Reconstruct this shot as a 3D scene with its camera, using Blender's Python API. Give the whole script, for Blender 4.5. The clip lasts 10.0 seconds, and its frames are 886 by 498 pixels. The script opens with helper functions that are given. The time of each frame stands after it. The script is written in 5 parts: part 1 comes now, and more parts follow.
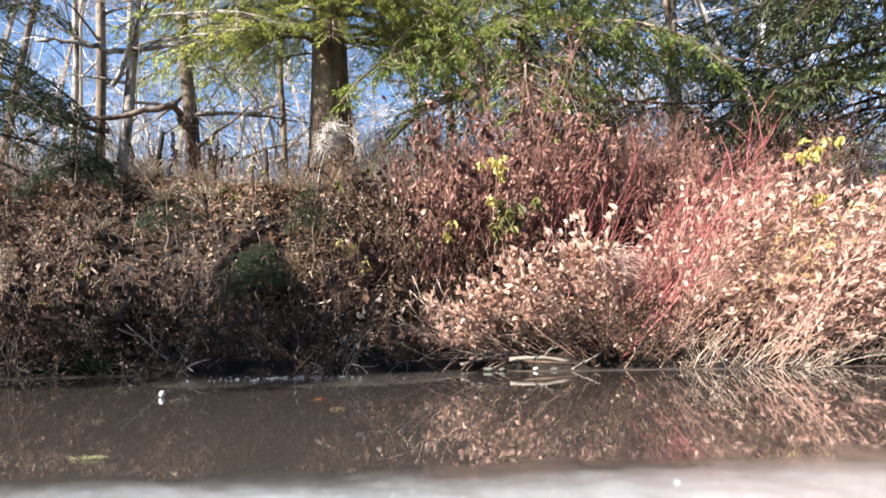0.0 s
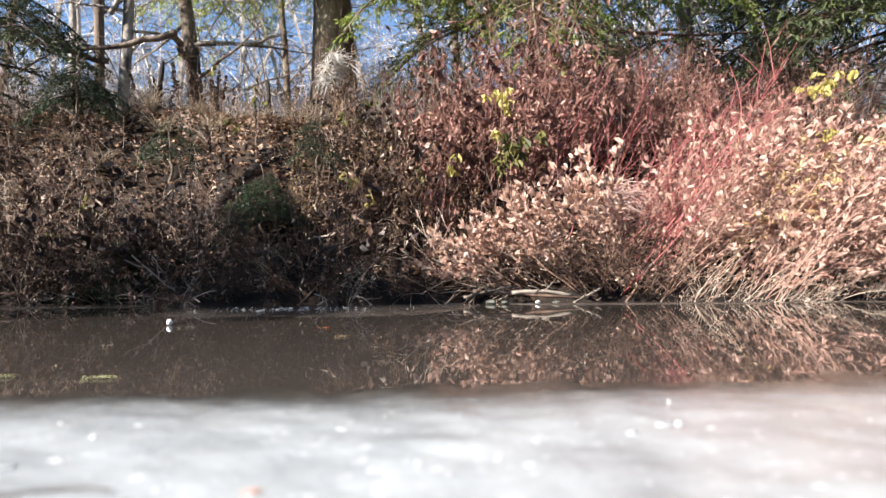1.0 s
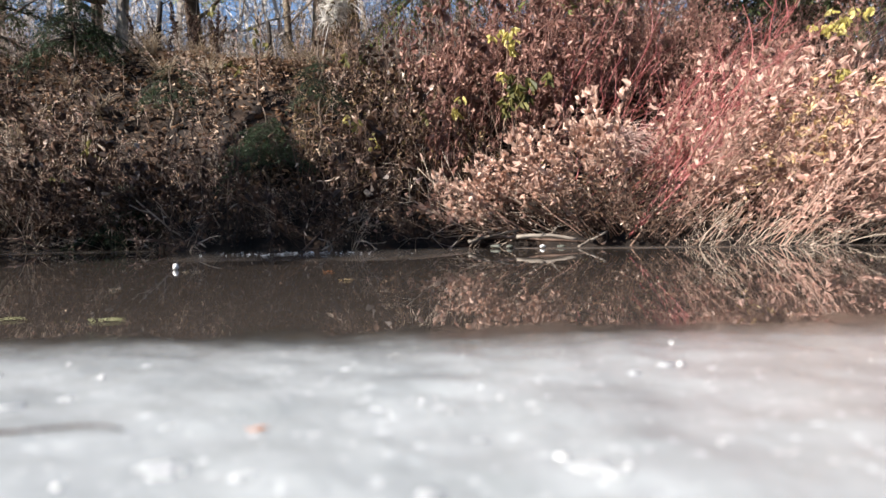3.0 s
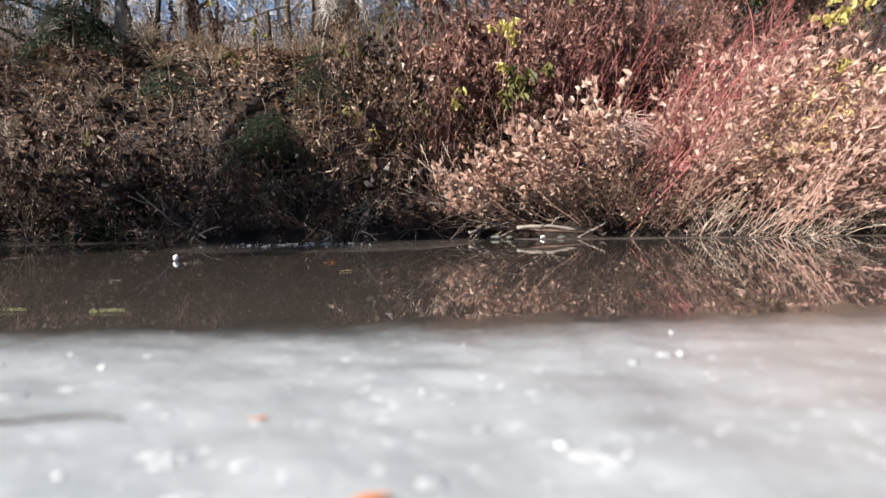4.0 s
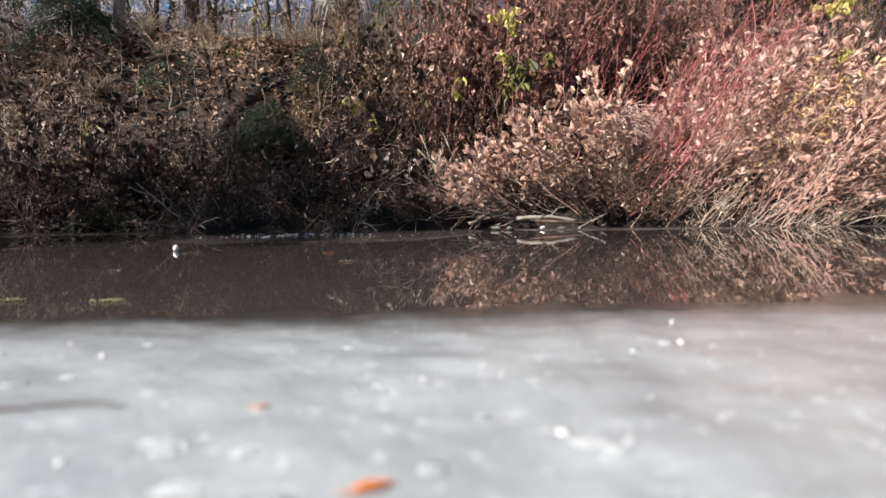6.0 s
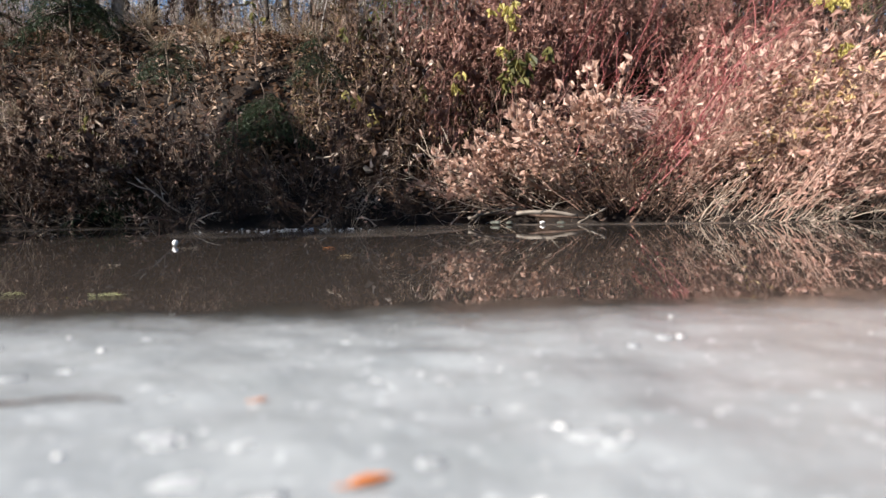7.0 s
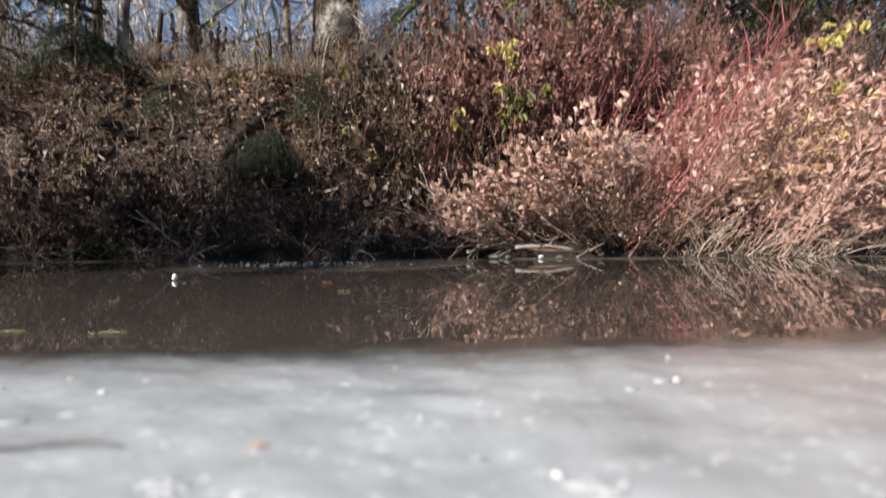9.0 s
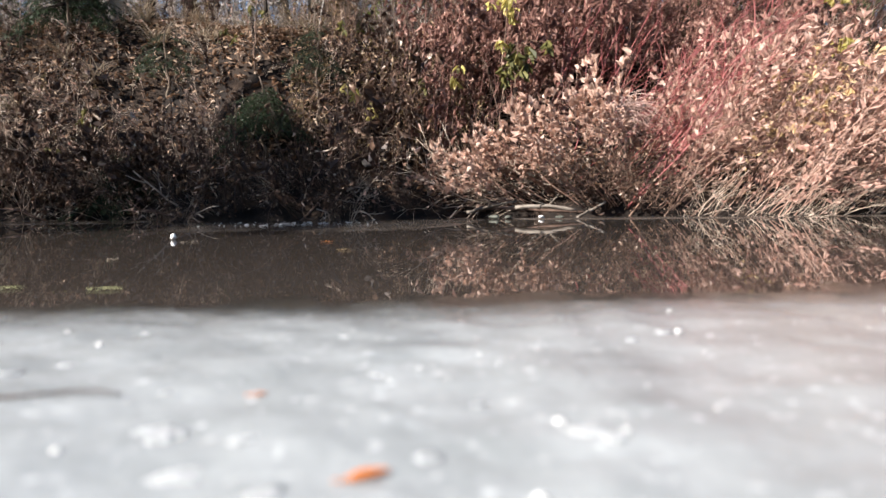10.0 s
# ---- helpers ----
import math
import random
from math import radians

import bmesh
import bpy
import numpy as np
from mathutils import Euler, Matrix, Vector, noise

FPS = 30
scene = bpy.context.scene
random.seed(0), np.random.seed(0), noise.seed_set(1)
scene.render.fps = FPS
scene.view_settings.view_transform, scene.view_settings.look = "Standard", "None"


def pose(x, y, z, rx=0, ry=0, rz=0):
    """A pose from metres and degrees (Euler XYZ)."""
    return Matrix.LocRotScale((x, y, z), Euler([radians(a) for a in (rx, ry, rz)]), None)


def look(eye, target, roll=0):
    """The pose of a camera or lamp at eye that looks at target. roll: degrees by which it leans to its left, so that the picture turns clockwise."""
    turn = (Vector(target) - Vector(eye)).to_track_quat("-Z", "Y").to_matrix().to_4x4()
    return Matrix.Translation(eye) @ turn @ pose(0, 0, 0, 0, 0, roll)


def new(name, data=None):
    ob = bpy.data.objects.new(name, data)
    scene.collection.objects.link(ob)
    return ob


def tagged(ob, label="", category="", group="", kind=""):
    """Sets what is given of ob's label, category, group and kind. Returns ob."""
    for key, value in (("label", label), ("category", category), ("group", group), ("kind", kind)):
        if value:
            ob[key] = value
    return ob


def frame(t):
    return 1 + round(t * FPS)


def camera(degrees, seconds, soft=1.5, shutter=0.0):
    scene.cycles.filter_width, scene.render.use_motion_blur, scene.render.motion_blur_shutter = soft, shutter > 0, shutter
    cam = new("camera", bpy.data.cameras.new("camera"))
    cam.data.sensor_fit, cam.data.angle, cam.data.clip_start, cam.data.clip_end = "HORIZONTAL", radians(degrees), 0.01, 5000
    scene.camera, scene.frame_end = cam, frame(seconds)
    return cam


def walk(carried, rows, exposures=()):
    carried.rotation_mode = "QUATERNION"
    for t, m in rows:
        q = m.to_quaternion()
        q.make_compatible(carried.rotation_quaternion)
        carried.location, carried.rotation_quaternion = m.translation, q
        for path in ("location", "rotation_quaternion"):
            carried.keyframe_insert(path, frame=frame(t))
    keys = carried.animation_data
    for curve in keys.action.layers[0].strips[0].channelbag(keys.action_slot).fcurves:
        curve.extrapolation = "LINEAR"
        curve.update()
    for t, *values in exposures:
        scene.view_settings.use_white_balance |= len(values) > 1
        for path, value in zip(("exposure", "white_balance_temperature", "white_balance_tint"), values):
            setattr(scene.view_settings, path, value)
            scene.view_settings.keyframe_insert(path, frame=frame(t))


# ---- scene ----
cam = camera(65.1, 10.0, soft=1.5, shutter=0.4)
PATH = [
    (0, (-0.02, 0.151, 0.1520), (0.021, 2.133, 0.4165), -0.9),
    (0.1, (-0.0182, 0.1504, 0.1507), (0.02, 2.1354, 0.3948), -0.82),
    (0.2, (-0.0164, 0.1498, 0.1494), (0.019, 2.1378, 0.3651), -0.74),
    (0.3, (-0.0146, 0.1492, 0.1481), (0.018, 2.1402, 0.3060), -0.66),
    (0.4, (-0.0128, 0.1486, 0.1468), (0.017, 2.1426, 0.2779), -0.58),
    (0.5, (-0.011, 0.148, 0.1455), (0.016, 2.145, 0.2628), -0.5),
    (0.6, (-0.0118, 0.1478, 0.1440), (0.015, 2.145, 0.2511), -0.5),
    (0.7, (-0.0126, 0.1476, 0.1425), (0.014, 2.145, 0.2379), -0.5),
    (0.8, (-0.0134, 0.1474, 0.1410), (0.013, 2.145, 0.2262), -0.5),
    (0.9, (-0.0142, 0.1472, 0.1395), (0.012, 2.145, 0.2210), -0.5),
    (1, (-0.015, 0.147, 0.138), (0.011, 2.145, 0.22), -0.5),
    (1.1, (-0.0148, 0.1476, 0.1382), (0.0098, 2.1458, 0.2025), -0.5),
    (1.2, (-0.0146, 0.1482, 0.1384), (0.0086, 2.1466, 0.1906), -0.5),
    (1.3, (-0.0144, 0.1488, 0.1386), (0.0074, 2.1474, 0.1772), -0.5),
    (1.4, (-0.0142, 0.1494, 0.1388), (0.0062, 2.1482, 0.1637), -0.5),
    (1.5, (-0.014, 0.15, 0.139), (0.005, 2.149, 0.147), -0.5),
    (2, (-0.013, 0.15, 0.138), (0.001, 2.149, 0.101), -0.6),
    (2.5, (-0.013, 0.151, 0.136), (-0.002, 2.15, 0.078), -0.6),
    (4, (-0.013, 0.152, 0.134), (-0.004, 2.149, 0.032), -0.7),
    (4.5, (-0.013, 0.152, 0.133), (-0.004, 2.149, 0.026), -0.6),
    (5, (-0.013, 0.152, 0.133), (-0.004, 2.149, 0.019), -0.7),
    (5.5, (-0.014, 0.153, 0.132), (-0.005, 2.149, 0.011), -0.7),
    (7, (-0.013, 0.154, 0.131), (-0.003, 2.149, -0.011), -0.7),
    (7.5, (-0.014, 0.154, 0.132), (-0.003, 2.148, -0.02), -0.7),
    (8, (-0.013, 0.155, 0.131), (-0.002, 2.149, -0.028), -0.7),
    (8.5, (-0.013, 0.152, 0.134), (0.0, 2.148, 0.017), -0.7),
    (8.6, (-0.013, 0.1506, 0.1356), (0.0002, 2.1474, 0.0126), -0.66),
    (8.7, (-0.013, 0.1492, 0.1372), (0.0004, 2.1468, 0.0001), -0.62),
    (8.8, (-0.013, 0.1478, 0.1388), (0.0006, 2.1462, 0.0006), -0.58),
    (8.9, (-0.013, 0.1464, 0.1404), (0.0008, 2.1456, 0.0353), -0.54),
    (9, (-0.013, 0.145, 0.142), (0.001, 2.145, 0.092), -0.5),
    (9.1, (-0.0132, 0.1466, 0.1398), (0.003, 2.1464, 0.1254), -0.5),
    (9.2, (-0.0134, 0.1482, 0.1376), (0.005, 2.1478, 0.1548), -0.5),
    (9.3, (-0.0136, 0.1498, 0.1354), (0.007, 2.1492, 0.1695), -0.5),
    (9.4, (-0.0138, 0.1514, 0.1332), (0.009, 2.1506, 0.1777), -0.5),
    (9.5, (-0.014, 0.153, 0.131), (0.011, 2.152, 0.168), -0.5),
    (9.6, (-0.0138, 0.1534, 0.131), (0.009, 2.1514, 0.0666), -0.52),
    (9.7, (-0.0136, 0.1538, 0.131), (0.007, 2.1508, 0.0157), -0.54),
    (9.8, (-0.0134, 0.1542, 0.131), (0.005, 2.1502, -0.0092), -0.56),
    (9.9, (-0.0132, 0.1546, 0.131), (0.003, 2.1496, -0.0227), -0.58),
    (10, (-0.013, 0.155, 0.131), (0.001, 2.149, -0.028), -0.6),
]
walk(cam, [(t, look(eye, target, roll)) for t, eye, target, roll in PATH],
     [(0, 2.04), (0.5, 1.92), (1, 1.87), (1.5, 1.66), (2.5, 1.57), (4.5, 1.42), (8, 1.28), (9, 1.25), (9.5, 1.55), (10, 1.52)])
# the ice right before the lens is out of focus, the bank is sharp
cam.data.dof.use_dof = True
cam.data.dof.focus_distance = 4.2
cam.data.dof.aperture_fstop = 3.8

# ---- light ----
SUN = Vector((-0.72, -0.4, 0.55)).normalized()
world = bpy.data.worlds.new("sky")
scene.world = world
world.use_nodes = True
sky = world.node_tree.nodes.new("ShaderNodeTexSky")
sky.sky_type = "NISHITA"
sky.sun_disc = False
sky.sun_elevation = math.asin(SUN.z)
sky.sun_rotation = math.atan2(SUN.x, SUN.y)
sky.altitude = 1200
sky.dust_density = 0.2
sky.ozone_density = 3.0
back = world.node_tree.nodes["Background"]
back.inputs["Strength"].default_value = 0.066
world.node_tree.links.new(sky.outputs["Color"], back.inputs["Color"])
sun = new("sun", bpy.data.lights.new("sun", "SUN"))
sun.data.energy = 5.0
sun.data.angle = radians(0.55)
sun.data.color = (1.0, 0.93, 0.87)
sun.matrix_world = look(SUN * 40, (0, 0, 0))



# ---- materials ----
def material(name, stops, scale=20.0, rough=0.8, bump=0.3, by="noise", translucent=0.0, spec=0.3, fine=160.0, stretch=(1, 1, 1)):
    """A surface whose colour runs over stops (place, colour) by noise, by leaf ('island'), by clump of leaves or by object, with grain on it."""
    m = bpy.data.materials.new(name)
    m.use_nodes = True
    n, l = m.node_tree.nodes, m.node_tree.links
    bsdf = n["Principled BSDF"]
    co = n.new("ShaderNodeTexCoord")
    mp = n.new("ShaderNodeMapping")
    mp.inputs["Scale"].default_value = stretch
    l.new(co.outputs["Object"], mp.inputs["Vector"])
    big = n.new("ShaderNodeTexNoise")
    big.inputs["Scale"].default_value = scale
    big.inputs["Detail"].default_value = 6
    l.new(mp.outputs["Vector"], big.inputs["Vector"])
    small = n.new("ShaderNodeTexNoise")
    small.inputs["Scale"].default_value = fine
    small.inputs["Detail"].default_value = 3
    l.new(mp.outputs["Vector"], small.inputs["Vector"])
    ramp = n.new("ShaderNodeValToRGB")
    while len(ramp.color_ramp.elements) < len(stops):
        ramp.color_ramp.elements.new(0.5)
    for e, (p, c) in zip(ramp.color_ramp.elements, stops):
        e.position, e.color = p, (*c, 1)
    if by == "noise":
        l.new(big.outputs["Fac"], ramp.inputs["Fac"])
    elif by == "clump":
        pick = n.new("ShaderNodeNewGeometry")
        spread = n.new("ShaderNodeMath")
        spread.operation = "MULTIPLY_ADD"
        spread.inputs[1].default_value, spread.inputs[2].default_value = 1.7, -0.52
        l.new(big.outputs["Fac"], spread.inputs[0])
        both = n.new("ShaderNodeMath")
        both.operation = "MULTIPLY_ADD"
        both.inputs[1].default_value = 0.34
        l.new(pick.outputs["Random Per Island"], both.inputs[0])
        l.new(spread.outputs[0], both.inputs[2])
        l.new(both.outputs[0], ramp.inputs["Fac"])
    else:
        pick = n.new("ShaderNodeNewGeometry" if by == "island" else "ShaderNodeObjectInfo")
        l.new(pick.outputs["Random Per Island" if by == "island" else "Random"], ramp.inputs["Fac"])
    mix = n.new("ShaderNodeMix")
    mix.data_type, mix.blend_type = "RGBA", "MULTIPLY"
    mix.inputs["Factor"].default_value = 0.55
    grain = n.new("ShaderNodeValToRGB")
    grain.color_ramp.elements[0].position, grain.color_ramp.elements[0].color = 0.3, (0.45, 0.42, 0.4, 1)
    grain.color_ramp.elements[1].position, grain.color_ramp.elements[1].color = 0.62, (1, 1, 1, 1)
    l.new(small.outputs["Fac"], grain.inputs["Fac"])
    l.new(ramp.outputs["Color"], mix.inputs[6])
    l.new(grain.outputs["Color"], mix.inputs[7])
    l.new(mix.outputs[2], bsdf.inputs["Base Color"])
    bsdf.inputs["Roughness"].default_value = rough
    bsdf.inputs["Specular IOR Level"].default_value = spec
    if bump:
        b = n.new("ShaderNodeBump")
        b.inputs["Strength"].default_value = bump
        b.inputs["Distance"].default_value = 0.01
        l.new(small.outputs["Fac"], b.inputs["Height"])
        l.new(b.outputs["Normal"], bsdf.inputs["Normal"])
    if translucent:
        t = n.new("ShaderNodeBsdfTranslucent")
        l.new(mix.outputs[2], t.inputs["Color"])
        ms = n.new("ShaderNodeMixShader")
        ms.inputs[0].default_value = translucent
        l.new(bsdf.outputs[0], ms.inputs[1])
        l.new(t.outputs[0], ms.inputs[2])
        l.new(ms.outputs[0], n["Material Output"].inputs["Surface"])
    return m


# soil tone lowered so the gaps under the brush read as deep shade
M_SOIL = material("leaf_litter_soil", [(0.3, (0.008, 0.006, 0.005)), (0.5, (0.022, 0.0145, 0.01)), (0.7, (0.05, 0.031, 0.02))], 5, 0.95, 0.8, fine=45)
M_LITTER = material("fallen_leaf", [(0, (0.09, 0.046, 0.025)), (0.4, (0.21, 0.122, 0.072)), (0.75, (0.44, 0.3, 0.205)), (1, (0.64, 0.5, 0.38))], by="island", translucent=0.2, bump=0, fine=60)
M_BUFF = material("buff_leaf", [(0, (0.22, 0.1, 0.075)), (0.3, (0.46, 0.265, 0.21)), (0.65, (0.72, 0.5, 0.41)), (1, (0.86, 0.7, 0.6))], scale=13, by="clump", translucent=0.3, bump=0, fine=50, rough=0.5)
M_GOLD = material("golden_buff_leaf", [(0, (0.42, 0.28, 0.13)), (0.5, (0.66, 0.48, 0.26)), (1, (0.8, 0.66, 0.42))], scale=13, by="clump", translucent=0.3, bump=0, fine=50, rough=0.5)
M_PEACH = material("peach_leaf", [(0, (0.26, 0.13, 0.1)), (0.35, (0.56, 0.37, 0.29)), (0.7, (0.78, 0.57, 0.46)), (1, (0.87, 0.7, 0.58))], scale=13, by="clump", translucent=0.3, bump=0, fine=50, rough=0.5)
# dark stops carry the brush's shade, the palest ones its sun glints
M_BROWN = material("withered_leaf_with_glints", [(0, (0.018, 0.011, 0.008)), (0.5, (0.065, 0.035, 0.023)), (0.72, (0.2, 0.122, 0.083)), (0.84, (0.56, 0.44, 0.34)), (1, (0.8, 0.69, 0.58))], scale=13, by="clump", translucent=0.15, bump=0, fine=50, rough=0.5)
M_PINK = material("russet_leaf", [(0, (0.07, 0.03, 0.024)), (0.4, (0.2, 0.095, 0.075)), (0.75, (0.46, 0.27, 0.21)), (1, (0.74, 0.56, 0.47))], scale=13, by="clump", translucent=0.25, bump=0, fine=50, rough=0.6)
M_OLIVE = material("olive_brown_leaf", [(0, (0.04, 0.03, 0.014)), (0.5, (0.12, 0.085, 0.035)), (0.85, (0.3, 0.2, 0.1)), (1, (0.6, 0.45, 0.3))], by="island", translucent=0.2, bump=0, fine=50)
M_YELLOW = material("yellow_leaf", [(0, (0.36, 0.32, 0.08)), (0.5, (0.56, 0.48, 0.15)), (1, (0.7, 0.62, 0.27))], by="island", translucent=0.4, bump=0, fine=50, rough=0.5)
M_GREEN = material("green_leaf", [(0, (0.05, 0.055, 0.018)), (0.5, (0.13, 0.125, 0.04)), (1, (0.27, 0.24, 0.08))], by="island", translucent=0.35, bump=0, fine=50, rough=0.5)
M_NEEDLE = material("conifer_needles", [(0, (0.14, 0.18, 0.03)), (0.5, (0.4, 0.45, 0.1)), (1, (0.6, 0.62, 0.22))], by="island", translucent=0.6, bump=0, fine=50, rough=0.45)
# darker copy of the conifer needles, with shade put into the colour
M_SHADENEEDLE = material("shaded_needles", [(0, (0.026, 0.036, 0.014)), (0.5, (0.05, 0.066, 0.024)), (1, (0.095, 0.115, 0.04))], by="island", translucent=0.15, bump=0, fine=50, rough=0.5)
M_HEMLOCK = material("hemlock_needles", [(0, (0.07, 0.11, 0.022)), (0.5, (0.19, 0.25, 0.055)), (1, (0.38, 0.43, 0.13))], by="island", translucent=0.5, bump=0, fine=50, rough=0.45)
# green taken deeper than the other needles, to hold the seedlings' shade
M_SEEDLING = material("shaded_seedling_needles", [(0, (0.014, 0.028, 0.011)), (0.5, (0.028, 0.05, 0.02)), (1, (0.05, 0.08, 0.03))], by="island", translucent=0.1, bump=0, fine=50, rough=0.5)
M_RED = material("red_bark", [(0.25, (0.17, 0.034, 0.036)), (0.5, (0.31, 0.08, 0.076)), (0.75, (0.44, 0.18, 0.16))], 9, 0.45, 0.15, spec=0.5)
M_ROSE = material("russet_bark", [(0.25, (0.15, 0.062, 0.052)), (0.5, (0.27, 0.135, 0.108)), (0.75, (0.41, 0.25, 0.2))], 9, 0.55, 0.15)
M_TAN = material("straw_bark", [(0.25, (0.26, 0.145, 0.115)), (0.5, (0.45, 0.285, 0.22)), (0.75, (0.6, 0.43, 0.345))], 9, 0.6, 0.15)
M_PALETWIG = material("sun_bleached_twig", [(0.25, (0.46, 0.35, 0.26)), (0.5, (0.66, 0.54, 0.43)), (0.75, (0.8, 0.7, 0.58))], 9, 0.6, 0.15)
M_TWIG = material("grey_twig_bark", [(0.25, (0.09, 0.065, 0.05)), (0.5, (0.21, 0.133, 0.095)), (0.75, (0.37, 0.265, 0.2))], 9, 0.75, 0.2)
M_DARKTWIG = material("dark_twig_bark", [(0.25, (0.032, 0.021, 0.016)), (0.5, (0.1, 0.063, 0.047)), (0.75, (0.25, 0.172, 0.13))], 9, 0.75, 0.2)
M_BARK = material("furrowed_bark", [(0.3, (0.06, 0.045, 0.035)), (0.5, (0.16, 0.12, 0.09)), (0.7, (0.32, 0.27, 0.2))], 7, 0.9, 1.0, fine=60, stretch=(1, 1, 0.25))
M_PALEBARK = material("pale_bark", [(0.36, (0.1, 0.085, 0.07)), (0.5, (0.32, 0.28, 0.24)), (0.64, (0.58, 0.53, 0.46))], 14, 0.8, 0.7, fine=70, stretch=(1, 1, 0.5))
M_FARBARK = material("far_grey_bark", [(0.1, (0.24, 0.21, 0.19)), (0.5, (0.46, 0.42, 0.38)), (0.9, (0.68, 0.64, 0.59))], 3, 0.9, 0.2, by="island")
M_THICKET = material("thicket_bark", [(0.1, (0.1, 0.08, 0.068)), (0.5, (0.25, 0.205, 0.175)), (0.9, (0.46, 0.41, 0.36))], 3, 0.9, 0.0, by="island")
M_STRAW = material("dry_grass", [(0, (0.26, 0.2, 0.135)), (0.5, (0.46, 0.38, 0.28)), (1, (0.64, 0.57, 0.46))], by="island", bump=0, fine=50, translucent=0.2)
M_LICHEN = material("bleached_twig", [(0.3, (0.4, 0.37, 0.33)), (0.6, (0.66, 0.63, 0.58))], 9, 0.85, 0.2)
M_SEED = material("dark_seed_head", [(0, (0.018, 0.01, 0.007)), (0.6, (0.05, 0.024, 0.016)), (1, (0.11, 0.055, 0.035))], by="island", bump=0, fine=50)
M_PINKTWIG = material("pinkish_twig", [(0.3, (0.42, 0.27, 0.23)), (0.6, (0.62, 0.46, 0.4))], 9, 0.8, 0.2)
# near-black bark: deep shade among brush and boughs is in its colour
M_SHADEBARK = material("shade_dark_bark", [(0.3, (0.012, 0.01, 0.008)), (0.5, (0.03, 0.022, 0.017)), (0.7, (0.07, 0.05, 0.036))], 12, 0.85, 0.8, fine=70, stretch=(1, 1, 0.3))
M_LOG = material("weathered_log", [(0.3, (0.05, 0.04, 0.032)), (0.5, (0.17, 0.142, 0.115)), (0.7, (0.4, 0.355, 0.3))], 12, 0.85, 0.6, fine=90, stretch=(0.2, 1, 1))
M_STONE = material("wet_stone", [(0.3, (0.04, 0.042, 0.036)), (0.6, (0.16, 0.17, 0.14))], 14, 0.6, 0.5)
M_WHITE = material("white_foam_and_glint", [(0.3, (0.75, 0.75, 0.73)), (0.7, (0.88, 0.88, 0.86))], 14, 0.6, 0.2)
M_FROST = material("rough_white_frost", [(0.3, (0.38, 0.4, 0.405)), (0.7, (0.58, 0.6, 0.605))], 60, 0.5, 0.5, fine=300)
M_LIME = material("pale_lime_leaf", [(0.3, (0.5, 0.52, 0.2)), (0.6, (0.72, 0.74, 0.4))], 40, 0.4, 0.1, translucent=0.2)
M_ORANGE = material("orange_leaf", [(0.3, (0.5, 0.13, 0.03)), (0.6, (0.72, 0.25, 0.06))], 40, 0.5, 0.2, translucent=0.2)


def water_material():
    m = bpy.data.materials.new("dark_still_water")
    m.use_nodes = True
    n, l = m.node_tree.nodes, m.node_tree.links
    b = n["Principled BSDF"]
    b.inputs["Base Color"].default_value = (0.041, 0.034, 0.029, 1)
    b.inputs["Roughness"].default_value = 0.01
    b.inputs["IOR"].default_value = 1.33
    co = n.new("ShaderNodeTexCoord")
    h = None
    for scale, sx, sy, w in ((3.0, 0.6, 1.6, 1.0), (16.0, 0.6, 1.5, 0.045), (46.0, 0.2, 1.6, 0.006)):
        mp = n.new("ShaderNodeMapping")
        mp.inputs["Scale"].default_value = (sx, sy, 1)
        l.new(co.outputs["Object"], mp.inputs["Vector"])
        t = n.new("ShaderNodeTexNoise")
        t.inputs["Scale"].default_value = scale
        t.inputs["Detail"].default_value = 2
        l.new(mp.outputs["Vector"], t.inputs["Vector"])
        k = n.new("ShaderNodeMath")
        k.operation = "MULTIPLY"
        k.inputs[1].default_value = w
        l.new(t.outputs["Fac"], k.inputs[0])
        if h is None:
            h = k
        else:
            a = n.new("ShaderNodeMath")
            l.new(h.outputs[0], a.inputs[0])
            l.new(k.outputs[0], a.inputs[1])
            h = a
    bp = n.new("ShaderNodeBump")
    bp.inputs["Strength"].default_value = 0.021
    bp.inputs["Distance"].default_value = 0.02
    l.new(h.outputs[0], bp.inputs["Height"])
    l.new(bp.outputs["Normal"], b.inputs["Normal"])
    return m


